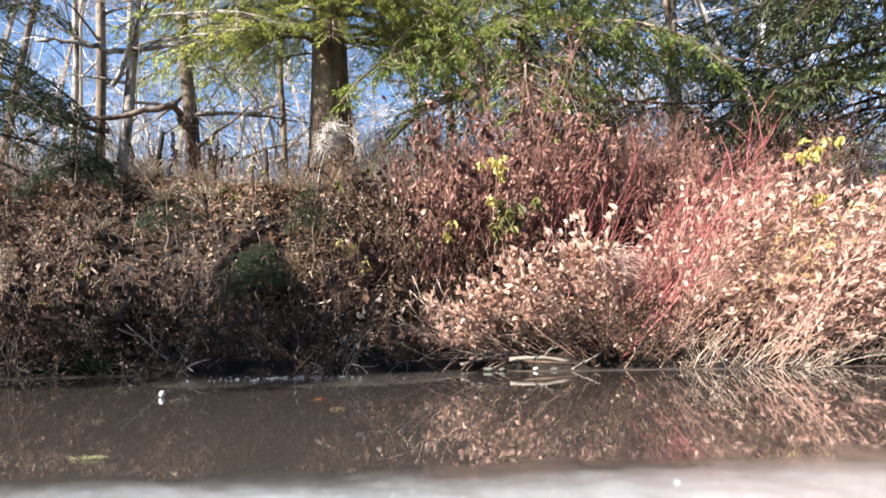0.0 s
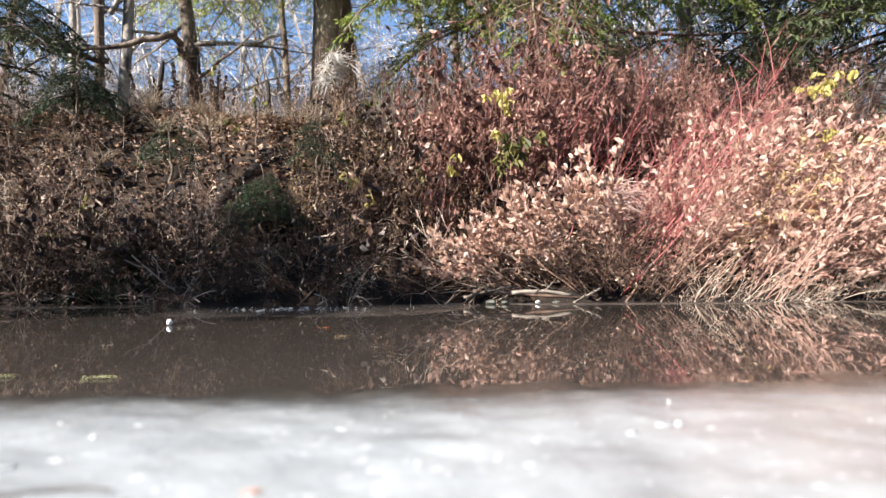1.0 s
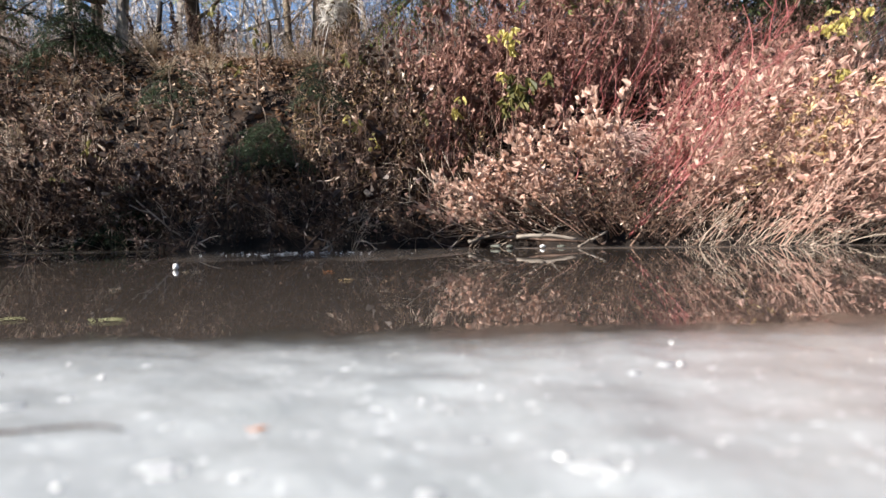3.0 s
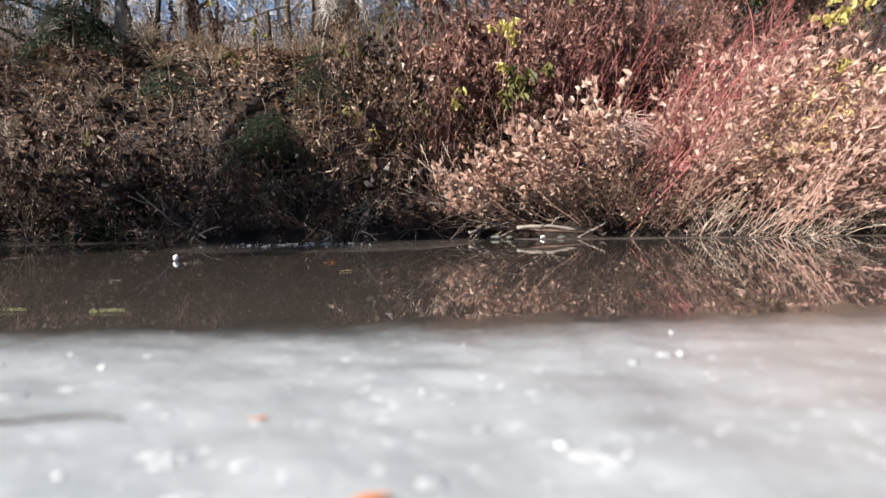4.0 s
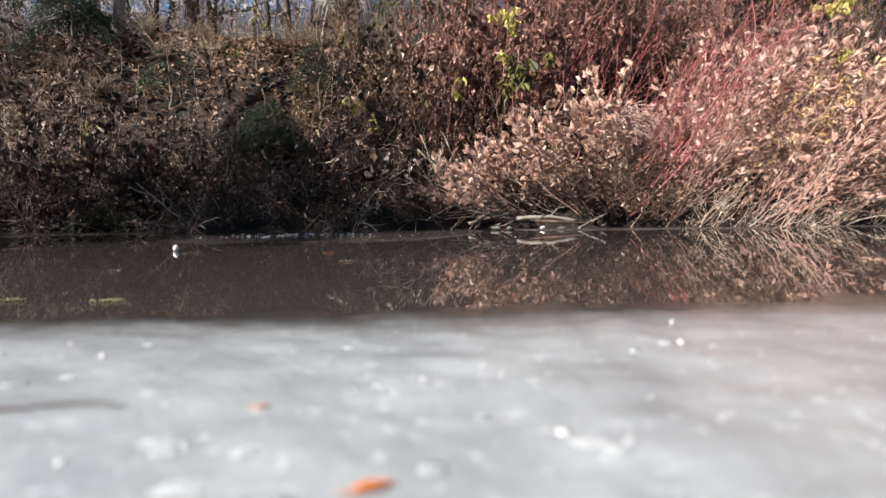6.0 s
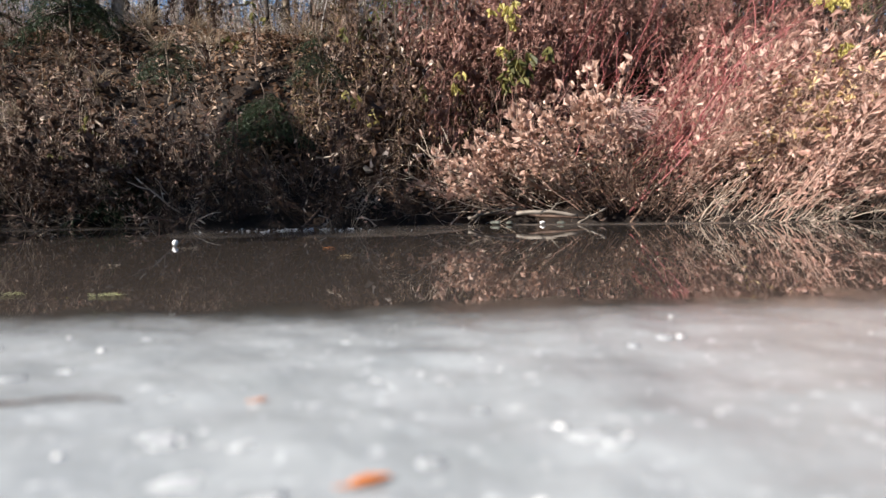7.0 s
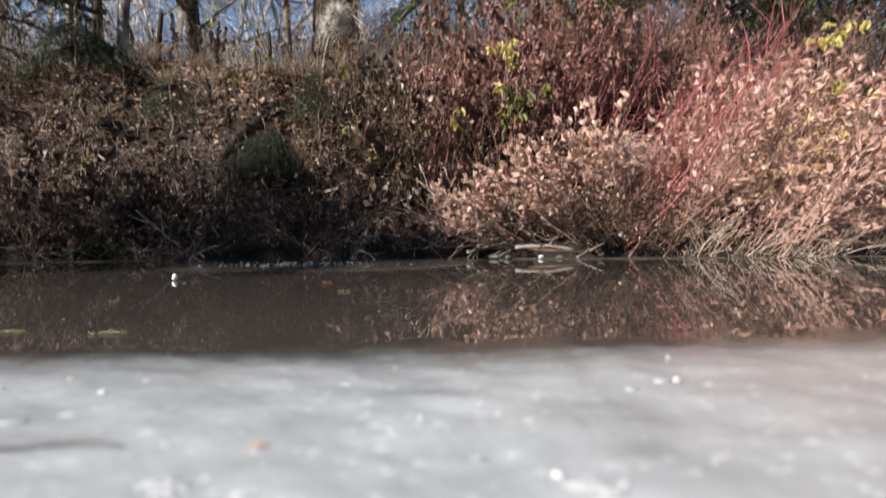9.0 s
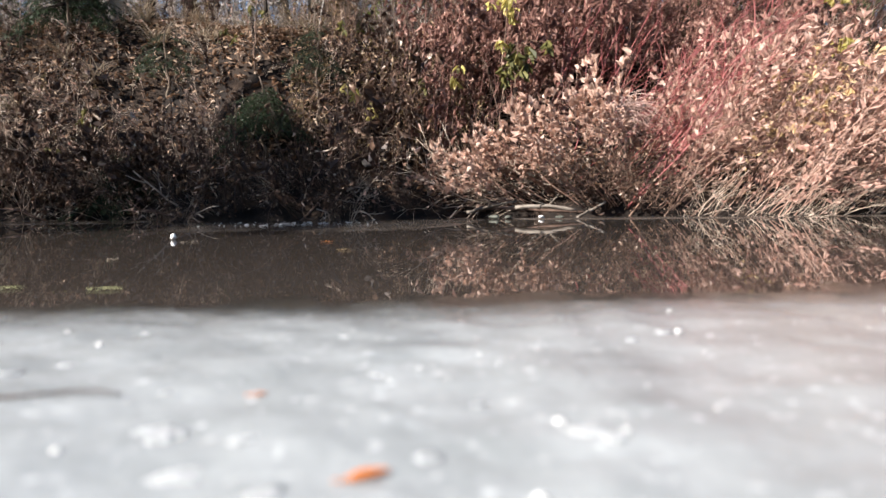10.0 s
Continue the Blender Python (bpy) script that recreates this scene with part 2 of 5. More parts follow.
def ice_material(name, low, high, rough, bump, thinning=True):
    m = bpy.data.materials.new(name)
    m.use_nodes = True
    n, l = m.node_tree.nodes, m.node_tree.links
    b = n["Principled BSDF"]
    co = n.new("ShaderNodeTexCoord")
    sep = n.new("ShaderNodeSeparateXYZ")
    l.new(co.outputs["Object"], sep.inputs[0])
    big = n.new("ShaderNodeTexNoise")
    big.inputs["Scale"].default_value = 11
    big.inputs["Detail"].default_value = 5
    fine = n.new("ShaderNodeTexNoise")
    fine.inputs["Scale"].default_value = 55
    fine.inputs["Detail"].default_value = 4
    for t in (big, fine):
        l.new(co.outputs["Object"], t.inputs["Vector"])
    ramp = n.new("ShaderNodeValToRGB")
    ramp.color_ramp.elements[0].position, ramp.color_ramp.elements[0].color = 0.32, (*low, 1)
    ramp.color_ramp.elements[1].position, ramp.color_ramp.elements[1].color = 0.66, (*high, 1)
    l.new(big.outputs["Fac"], ramp.inputs["Fac"])
    fleck = n.new("ShaderNodeTexNoise")
    fleck.inputs["Scale"].default_value = 48
    fleck.inputs["Detail"].default_value = 3
    fleck.inputs["Roughness"].default_value = 0.7
    l.new(co.outputs["Object"], fleck.inputs["Vector"])
    frost = n.new("ShaderNodeMapRange")
    frost.inputs["From Min"].default_value, frost.inputs["From Max"].default_value = 0.6, 0.74
    frost.inputs["To Max"].default_value = 0.65
    l.new(fleck.outputs["Fac"], frost.inputs["Value"])
    fm = n.new("ShaderNodeMix")
    fm.data_type = "RGBA"
    l.new(frost.outputs["Result"], fm.inputs["Factor"])
    # warm reflection of the bank's shrubs, put into the ice colour towards +x
    tan = n.new("ShaderNodeMapRange")
    tan.inputs["From Min"].default_value, tan.inputs["From Max"].default_value, tan.inputs["To Max"].default_value = 0.02, 0.42, 0.5
    tan.interpolation_type = "SMOOTHSTEP"
    l.new(sep.outputs["X"], tan.inputs["Value"])
    reflection_tint = n.new("ShaderNodeMix")
    reflection_tint.data_type = "RGBA"
    l.new(tan.outputs["Result"], reflection_tint.inputs["Factor"])
    l.new(ramp.outputs["Color"], reflection_tint.inputs[6])
    reflection_tint.inputs[7].default_value = (0.27, 0.236, 0.22, 1)
    l.new(reflection_tint.outputs[2], fm.inputs[6])
    fm.inputs[7].default_value = (0.8, 0.82, 0.82, 1)
    # thin, water-soaked ice towards the open edge lets the dark water through
    wob = n.new("ShaderNodeMath")
    wob.operation = "MULTIPLY_ADD"
    wob.inputs[1].default_value = 0.16
    l.new(big.outputs["Fac"], wob.inputs[0])
    # the open edge swings away on one side
    side = n.new("ShaderNodeMapRange")
    side.inputs["From Max"].default_value, side.inputs["To Max"].default_value = 1.4, -0.2
    l.new(sep.outputs["X"], side.inputs["Value"])
    slant = n.new("ShaderNodeMath")
    l.new(side.outputs["Result"], slant.inputs[0])
    l.new(sep.outputs["Y"], slant.inputs[1])
    mottle = n.new("ShaderNodeMath")
    mottle.operation = "MULTIPLY_ADD"
    mottle.inputs[1].default_value = 0.13
    l.new(fleck.outputs["Fac"], mottle.inputs[0])
    l.new(slant.outputs[0], mottle.inputs[2])
    l.new(mottle.outputs[0], wob.inputs[2])
    thin = n.new("ShaderNodeMapRange")
    thin.inputs["From Min"].default_value, thin.inputs["From Max"].default_value = 0.93, 1.17
    thin.interpolation_type = "SMOOTHSTEP"
    l.new(wob.outputs[0], thin.inputs["Value"])
    mx = n.new("ShaderNodeMix")
    mx.data_type = "RGBA"
    l.new(thin.outputs["Result"], mx.inputs["Factor"])
    l.new(fm.outputs[2], mx.inputs[6])
    mx.inputs[7].default_value = (0.042, 0.038, 0.033, 1)
    l.new((mx.outputs[2] if thinning else ramp.outputs["Color"]), b.inputs["Base Color"])
    rr = n.new("ShaderNodeMapRange")
    rr.inputs["From Min"].default_value, rr.inputs["From Max"].default_value = 0.35, 0.65
    rr.inputs["To Min"].default_value, rr.inputs["To Max"].default_value = rough * 0.7, rough * 1.4
    l.new(fine.outputs["Fac"], rr.inputs["Value"])
    wet = n.new("ShaderNodeMix")
    l.new(rr.outputs["Result"], wet.inputs[2])
    wet.inputs[3].default_value = 0.02
    if thinning:
        l.new(thin.outputs["Result"], wet.inputs["Factor"])
    else:
        wet.inputs["Factor"].default_value = 0
    l.new(wet.outputs[0], b.inputs["Roughness"])
    b.inputs["IOR"].default_value = 1.31
    bp = n.new("ShaderNodeBump")
    bp.inputs["Strength"].default_value = bump
    bp.inputs["Distance"].default_value = 0.004
    l.new(fine.outputs["Fac"], bp.inputs["Height"])
    l.new(bp.outputs["Normal"], b.inputs["Normal"])
    return m


M_WATER = water_material()
M_ICE = ice_material("grey_pond_ice", (0.233, 0.25, 0.254), (0.333, 0.353, 0.357), 0.16, 0.4)
M_RIM = ice_material("thin_wet_ice", (0.033, 0.028, 0.024), (0.088, 0.076, 0.066), 0.06, 0.5, False)


# ---- mesh helpers ----
class Shape:
    """Vertices and faces of one part."""

    def __init__(self):
        self.v, self.f = [], []
        self.r = random.Random(3)

    def tube(self, pts, radii, n=5, cap=True, join=None):
        """A tapering tube along pts; join: a corner of the wood that it grows from. Gives the rings' first corners."""
        rings = []
        for i, p in enumerate(pts):
            a = pts[max(i - 1, 0)]
            b = pts[min(i + 1, len(pts) - 1)]
            d = (b - a).normalized()
            u = d.orthogonal().normalized() if i == 0 else (u - d * u.dot(d)).normalized()
            w = d.cross(u)
            k = len(self.v)
            for j in range(n):
                q = 2 * math.pi * j / n
                self.v.append(p + (u * math.cos(q) + w * math.sin(q)) * radii[i])
            rings.append(k)
        for a, b in zip(rings, rings[1:]):
            for j in range(n):
                self.f.append((a + j, a + (j + 1) % n, b + (j + 1) % n, b + j))
        if cap:
            self.f.append(tuple(range(rings[0] + n - 1, rings[0] - 1, -1)))
            self.f.append(tuple(range(rings[-1], rings[-1] + n)))
        if join is not None:
            self.f.append((join, rings[0], rings[0] + 1))
        return rings

    def leaf(self, p, d, up, length, width, fold=0.25, curl=0.2):
        """A folded, curling leaf blade from p along d."""
        d = d.normalized()
        s = d.cross(up)
        s = s.normalized() if s.length > 1e-4 else d.orthogonal().normalized()
        nrm = s.cross(d)
        k = len(self.v)
        a, b = p + d * length * 0.3, p + d * length * 0.72 - nrm * curl * length * 0.25
        self.v += [p, a + s * width * 0.48 + nrm * fold * width, b + s * width * 0.42 + nrm * fold * width * 0.6,
                   p + d * length - nrm * curl * length * 0.7,
                   b - s * width * 0.42 + nrm * fold * width * 0.6, a - s * width * 0.48 + nrm * fold * width]
        for i in range(k + 1, k + 6):
            self.v[i] = self.v[i] + rand_dir(self.r) * width * 0.2
        self.f += [(k, k + 1, k + 2, k + 3), (k, k + 3, k + 4, k + 5)]

    def blade(self, p, d, up, length, width):
        d = d.normalized()
        s = d.cross(up)
        s = s.normalized() if s.length > 1e-4 else d.orthogonal().normalized()
        k = len(self.v)
        self.v += [p - s * width * 0.4, p + d * length * 0.3 + s * width * 0.6, p + d * length]
        self.f += [(k, k + 1, k + 2)]

    def mesh(self, name, mat, smooth=False):
        me = bpy.data.meshes.new(name)
        me.from_pydata(self.v, [], self.f)
        me.materials.append(mat)
        if smooth:
            me.shade_smooth()
        me.update()
        return me


def part(name, me, parent, m=None, label=""):
    ob = new(name, me)
    ob.parent = parent
    if m is not None:
        ob.matrix_basis = m
    return tagged(ob, label) if label else ob


def thing(name, label, category, group="", at=(0, 0, 0), turn=0.0):
    ob = new(name)
    ob.matrix_basis = pose(*at, 0, 0, turn)
    return tagged(ob, label, category, group)


def rand_dir(r):
    while True:
        v = Vector((r.uniform(-1, 1), r.uniform(-1, 1), r.uniform(-1, 1)))
        if 0.05 < v.length < 1:
            return v.normalized()


def grow(r, start, d, length, steps, wander, pull=Vector((0, 0, 0))):
    """A wandering line of points."""
    pts, p, d = [start.copy()], start.copy(), d.normalized()
    for _ in range(steps):
        d = (d + rand_dir(r) * wander + pull).normalized()
        p = p + d * (length / steps)
        pts.append(p.copy())
    return pts


def taper(n, r0, r1):
    return [r0 + (r1 - r0) * i / (n - 1) for i in range(n)]


def ring_at(rings, k):
    """The corner of the ring nearest to the place k along a tube."""
    return rings[max(0, min(len(rings) - 1, round(k * (len(rings) - 1))))]


def along(pts, k):
    i = min(int(k * (len(pts) - 1)), len(pts) - 2)
    f = k * (len(pts) - 1) - i
    return pts[i].lerp(pts[i + 1], f), (pts[i + 1] - pts[i]).normalized()


# ---- ground, water, ice ----
def shore(x):
    """The y of the water's edge."""
    x = max(-20, min(20, x))
    return 3.93 + 0.3 / (1 + math.exp((x + 1.5) * 3)) - 3.7 / (1 + math.exp((x + 4.4) * 2.6)) + 0.07 * math.sin(x * 2.3 + 0.5) + 0.04 * math.sin(x * 6.1)


def height(x, y):
    """The ground's height: pond floor, bank, wooded terrace, and the near side behind."""
    d = y - shore(x)
    lump = noise.noise(Vector((x * 0.9, y * 0.9, 0.3))) * 0.16 + noise.noise(Vector((x * 3.1, y * 3.1, 5.0))) * 0.05
    if d < 0:
        if y < -9:
            k = min((-9 - y) / 4, 1)
            return -0.45 + k * k * (3 - 2 * k) * 1.6 + lump * k
        return max(-0.45, d * 0.5 - 0.02)
    # the shaded bank is steep, with a ledge above it
    xx = max(-20, min(20, x))
    steep = 1 / (1 + math.exp(-(xx + 3.4) * 5)) / (1 + math.exp((xx + 0.45) * 6))
    k = min(d / (1.75 - 0.75 * steep), 1)
    s = k * k * (3 - 2 * k)
    z = 0.03 + (0.35 * k + 0.65 * s) * 1.27 + max(0, min(d - 1.5, 6)) * 0.075 + lump * min(d * 1.5, 1)
    return z


def graded(fine0, fine1, step, far):
    c = list(np.arange(fine0, fine1 + 1e-6, step))
    g, lo, hi = step, c[0], c[-1]
    while hi < far:
        g *= 1.45
        hi += g
        lo -= g
        c.append(hi)
        c.insert(0, lo)
    return c


def sheet(name, xs, ys, fn, mat):
    v = [(x, y, fn(x, y)) for y in ys for x in xs]
    w = len(xs)
    f = [(j * w + i, j * w + i + 1, (j + 1) * w + i + 1, (j + 1) * w + i) for j in range(len(ys) - 1) for i in range(w - 1)]
    me = bpy.data.meshes.new(name)
    me.from_pydata(v, [], f)
    me.materials.append(mat)
    me.shade_smooth()
    return new(name, me)


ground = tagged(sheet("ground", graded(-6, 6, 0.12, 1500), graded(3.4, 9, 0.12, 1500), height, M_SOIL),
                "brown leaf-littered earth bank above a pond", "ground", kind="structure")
WATER_Z = -0.006
water = tagged(sheet("water", graded(-4, 4, 1, 60), graded(-10, 8, 1, 12), lambda x, y: WATER_Z, M_WATER),
               "dark still brown water reflecting the bank", "water", kind="structure")


def ice_edge(x):
    return 1.1 + 0.2 * max(0.0, min(1.0, x / 1.4)) + 0.012 * math.sin(x * 3.1 + 1) + 0.01 * math.sin(x * 9.7) + 0.008 * math.sin(x * 23 + 2)


def ice_z(x, y):
    """The height of the bumpy ice."""
    near = max(0.0, 1 - abs(x) / 3)
    return 0.0036 * near * (noise.noise(Vector((x * 9, y * 9, 2))) + 0.8 * noise.noise(Vector((x * 24, y * 24, 7)))) - 0.0005


def build_ice():
    xs = graded(-0.9, 0.9, 0.015, 40)
    v, f = [], []
    rows = 62
    for j in range(rows):
        for x in xs:
            e = ice_edge(x)
            back_off = 0.0 if j < 2 else 0.014 * (j - 1) if j < 52 else 0.7 + 0.012 * (1.9 ** (j - 50))
            y = e - back_off
            z = 0.0 if j else -0.03
            if j >= 2:
                z = ice_z(x, y)
                z -= 0.008 * max(0.0, 1 - back_off / 0.16)
            if j == 1:
                z = -0.012
            v.append((x, y, z))
    w = len(xs)
    for j in range(rows - 1):
        for i in range(w - 1):
            f.append((j * w + i, (j + 1) * w + i, (j + 1) * w + i + 1, j * w + i + 1))
    me = bpy.data.meshes.new("ice")
    me.from_pydata(v, [], f)
    me.materials.append(M_ICE)
    me.shade_smooth()
    ob = new("ice", me)
    return tagged(ob, "bumpy wet grey-white pond ice with a ragged edge", "ice", kind="structure")


ice = build_ice()


# ---- plant parts, built once and shared ----
Z = Vector((0, 0, 1))


def stem_pair(seed, length, r0, twigs, twig_len, twig_angle, leaves, leaf_len, leaf_w, bark, leafmat, wander=0.09, droop=0.0, bend=Vector((0, 0, 0)), first=0.25, sub=0, leaf_hang=0.5, spread=0.0, align=0.5, clump=1):
    """One stem with its twigs, and its leaves: (stem mesh, leaf mesh or None)."""
    r = random.Random(seed)
    wood, foliage = Shape(), Shape()
    pts = grow(r, Vector((0, 0, 0)), Vector((0, 0, 1)), length, 9, wander, bend + Vector((0, 0, -droop)))
    rings = wood.tube(pts, taper(len(pts), r0, r0 * 0.3), 5)
    lines = [(pts, max(0.2, first))]
    for i in range(twigs):
        k = first + (1 - first) * (i + r.random() * 0.8) / twigs
        p, d = along(pts, min(k, 0.98))
        side = d.cross(rand_dir(r)).normalized()
        dd = (d * math.cos(twig_angle) + side * math.sin(twig_angle)).normalized()
        ln = twig_len * (1.15 - 0.6 * k) * r.uniform(0.6, 1.25)
        tp = grow(r, p, dd, ln, 4, 0.17, Vector((0, 0, -droop * 0.7)))
        tr = wood.tube(tp, taper(len(tp), r0 * 0.44, r0 * 0.15), 3, False, ring_at(rings, k))
        lines.append((tp, 0.1))
        for _ in range(sub):
            kk = r.uniform(0.25, 0.9)
            q, qd = along(tp, kk)
            s2 = qd.cross(rand_dir(r)).normalized()
            sp = grow(r, q, qd * 0.75 + s2 * 0.66, ln * r.uniform(0.3, 0.6), 3, 0.2)
            wood.tube(sp, taper(len(sp), r0 * 0.24, r0 * 0.1), 3, False, ring_at(tr, kk))
            lines.append((sp, 0.1))
    for i in range(leaves):
        if i % clump == 0:
            line, k0 = r.choice(lines)
            k1 = r.uniform(k0, 1.0)
            lean = rand_dir(r) * (0.8 if clump == 1 else 0.7)
        p, d = along(line, max(0.0, k1 - r.uniform(0, 0.1) * (clump > 1)))
        ld = (d * align + lean + rand_dir(r) * (0.0 if clump == 1 else 0.28) + Vector((0, 0, -leaf_hang))).normalized()
        if spread:
            p = p + rand_dir(r) * spread
        s = r.uniform(0.55, 1.12)
        foliage.leaf(p, ld, rand_dir(r), leaf_len * s, leaf_w * s * r.uniform(0.7, 1.2), r.uniform(0.05, 0.5), r.uniform(-0.2, 0.9))
    return wood.mesh("stem", bark, True), foliage.mesh("leaves", leafmat) if leaves else None


def library(count, seed, **kw):
    return [stem_pair(seed + i, **kw) for i in range(count)]


LIB_BUFF = library(10, 100, length=1.0, r0=0.0026, twigs=15, twig_len=0.32, twig_angle=0.55, first=0.1, clump=6, leaves=130, leaf_len=0.047, leaf_w=0.0175, bark=M_TAN, leafmat=M_BUFF, wander=0.15, sub=2, leaf_hang=0.1, align=1.5)
LIB_GOLD = library(5, 130, length=1.0, r0=0.0036, twigs=12, twig_len=0.3, twig_angle=0.42, first=0.3, clump=4, leaves=76, leaf_len=0.045, leaf_w=0.018, bark=M_TAN, leafmat=M_GOLD, wander=0.14, sub=1, leaf_hang=0.3, align=0.8)
LIB_SPRAY = library(10, 150, length=0.8, r0=0.004, twigs=8, twig_len=0.26, twig_angle=0.5, first=0.6, clump=5, leaves=60, leaf_len=0.06, leaf_w=0.028, bark=M_TAN, leafmat=M_PEACH, wander=0.15, sub=1, leaf_hang=-0.2, align=0.6)
LIB_PINK = library(8, 200, length=1.0, r0=0.0045, twigs=12, twig_len=0.3, twig_angle=0.45, clump=4, leaves=100, leaf_len=0.055, leaf_w=0.023, bark=M_ROSE, leafmat=M_PINK, wander=0.12, sub=1, leaf_hang=1.2, first=0.15)
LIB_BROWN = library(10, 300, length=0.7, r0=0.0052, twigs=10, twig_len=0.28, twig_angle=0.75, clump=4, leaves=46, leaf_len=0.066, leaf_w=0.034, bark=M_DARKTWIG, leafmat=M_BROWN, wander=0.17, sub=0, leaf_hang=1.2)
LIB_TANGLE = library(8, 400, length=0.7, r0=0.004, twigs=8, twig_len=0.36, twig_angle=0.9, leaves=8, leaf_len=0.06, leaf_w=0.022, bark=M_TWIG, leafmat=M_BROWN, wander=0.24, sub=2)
# copy of the tangle with darker bark, for twigs in shade
LIB_SHADETANGLE = library(6, 430, length=0.7, r0=0.004, twigs=8, twig_len=0.36, twig_angle=0.9, leaves=20, leaf_len=0.052, leaf_w=0.026, bark=M_DARKTWIG, leafmat=M_BROWN, wander=0.24, sub=1)
LIB_PALE = library(6, 450, length=0.7, r0=0.0042, twigs=9, twig_len=0.36, twig_angle=0.7, leaves=6, leaf_len=0.05, leaf_w=0.018, bark=M_PALETWIG, leafmat=M_BUFF, wander=0.2, sub=2, first=0.05)
LIB_BARE = library(6, 480, length=0.8, r0=0.004, twigs=11, twig_len=0.34, twig_angle=0.6, leaves=2, leaf_len=0.05, leaf_w=0.018, bark=M_TWIG, leafmat=M_BROWN, wander=0.14, sub=2, first=0.1)
LIB_STOUT = library(6, 980, length=0.9, r0=0.0085, twigs=5, twig_len=0.22, twig_angle=0.6, leaves=10, leaf_len=0.06, leaf_w=0.024, bark=M_DARKTWIG, leafmat=M_BROWN, wander=0.1, first=0.3, sub=1, leaf_hang=1.2)
LIB_ROSE = library(6, 600, length=1.2, r0=0.005, twigs=12, twig_len=0.45, twig_angle=0.42, leaves=20, leaf_len=0.06, leaf_w=0.022, bark=M_ROSE, leafmat=M_PINK, wander=0.09, sub=2, first=0.1, leaf_hang=1.2)
LIB_DOCK = library(4, 700, length=0.42, r0=0.004, twigs=9, twig_len=0.07, twig_angle=0.35, leaves=230, leaf_len=0.017, leaf_w=0.011, bark=M_DARKTWIG, leafmat=M_SEED, wander=0.05, leaf_hang=0.2, first=0.42, spread=0.006)
LIB_STALK = library(6, 900, length=0.9, r0=0.0045, twigs=5, twig_len=0.14, twig_angle=0.5, leaves=4, leaf_len=0.05, leaf_w=0.02, bark=M_DARKTWIG, leafmat=M_BROWN, wander=0.05, first=0.5)
LIB_OLIVE = library(5, 970, length=0.9, r0=0.0042, twigs=8, twig_len=0.2, twig_angle=0.4, leaves=26, leaf_len=0.05, leaf_w=0.02, bark=M_TWIG, leafmat=M_OLIVE, wander=0.08, first=0.2, leaf_hang=1.2)
LIB_TANSTALK = library(5, 950, length=0.9, r0=0.0044, twigs=6, twig_len=0.2, twig_angle=0.5, leaves=10, leaf_len=0.05, leaf_w=0.018, bark=M_PALETWIG, leafmat=M_BUFF, wander=0.09, first=0.3)


def red_stem(seed):
    """A red stem, and its twigs as meshes of their own."""
    r = random.Random(seed)
    wood = Shape()
    pts = grow(r, Vector((0, 0, 0)), Vector((0, 0, 1)), 1.25, 10, 0.09)
    wood.tube(pts, taper(len(pts), 0.0048, 0.0016), 6)
    twigs = []
    for i in range(8):
        p, d = along(pts, min(0.15 + 0.83 * (i + r.random()) / 8, 0.98))
        side = d.cross(rand_dir(r)).normalized()
        t = Shape()
        ln = 0.5 * r.uniform(0.5, 1.2) * (1 - 0.05 * i)
        tp = grow(r, p, d * 0.86 + side * 0.5, ln, 6, 0.13)
        tr = t.tube(tp, taper(len(tp), 0.0026, 0.001), 4, cap=False)
        q, qd = along(tp, 0.5)
        sp = grow(r, q, qd * 0.8 + rand_dir(r) * 0.6, ln * 0.45, 3, 0.15)
        t.tube(sp, taper(len(sp), 0.0022, 0.001), 3, False, ring_at(tr, 0.5))
        twigs.append(t.mesh("twig", M_RED, True))
    return wood.mesh("stem", M_RED, True), twigs


LIB_RED = [red_stem(500 + i) for i in range(8)]


def aim(d, spin, scale):
    q = Vector(d).normalized().to_track_quat("Z", "Y").to_matrix().to_4x4()
    return q @ Matrix.Rotation(spin, 4, "Z") @ Matrix.Scale(scale, 4)


def shrub(r, name, label, category, group, at, lib, stems, lean, spread, scale, foot=0.06, vary=(0.65, 1.15)):
    """A many-stemmed shrub: an empty at its base, its stems, and each stem's leaves."""
    ob = thing(name, label, category, group, at)
    for _ in range(stems):
        wood, foliage = r.choice(lib)
        d = Vector(lean) + Vector((r.uniform(-1, 1), r.uniform(-1, 1), r.uniform(-0.3, 0.3))) * spread
        d.z = max(d.z, 0.06)
        m = Matrix.Translation((r.uniform(-foot, foot), r.uniform(-foot, foot), -0.02)) @ aim(d, r.uniform(0, 6.28), scale * r.uniform(*vary))
        s = part("stem", wood, ob, m)
        if isinstance(foliage, list):
            for tw in foliage:
                part("twig", tw, s)
        elif foliage:
            part("leaves", foliage, s)
    return ob


def on_ground(x, y):
    return (x, y, height(x, y))


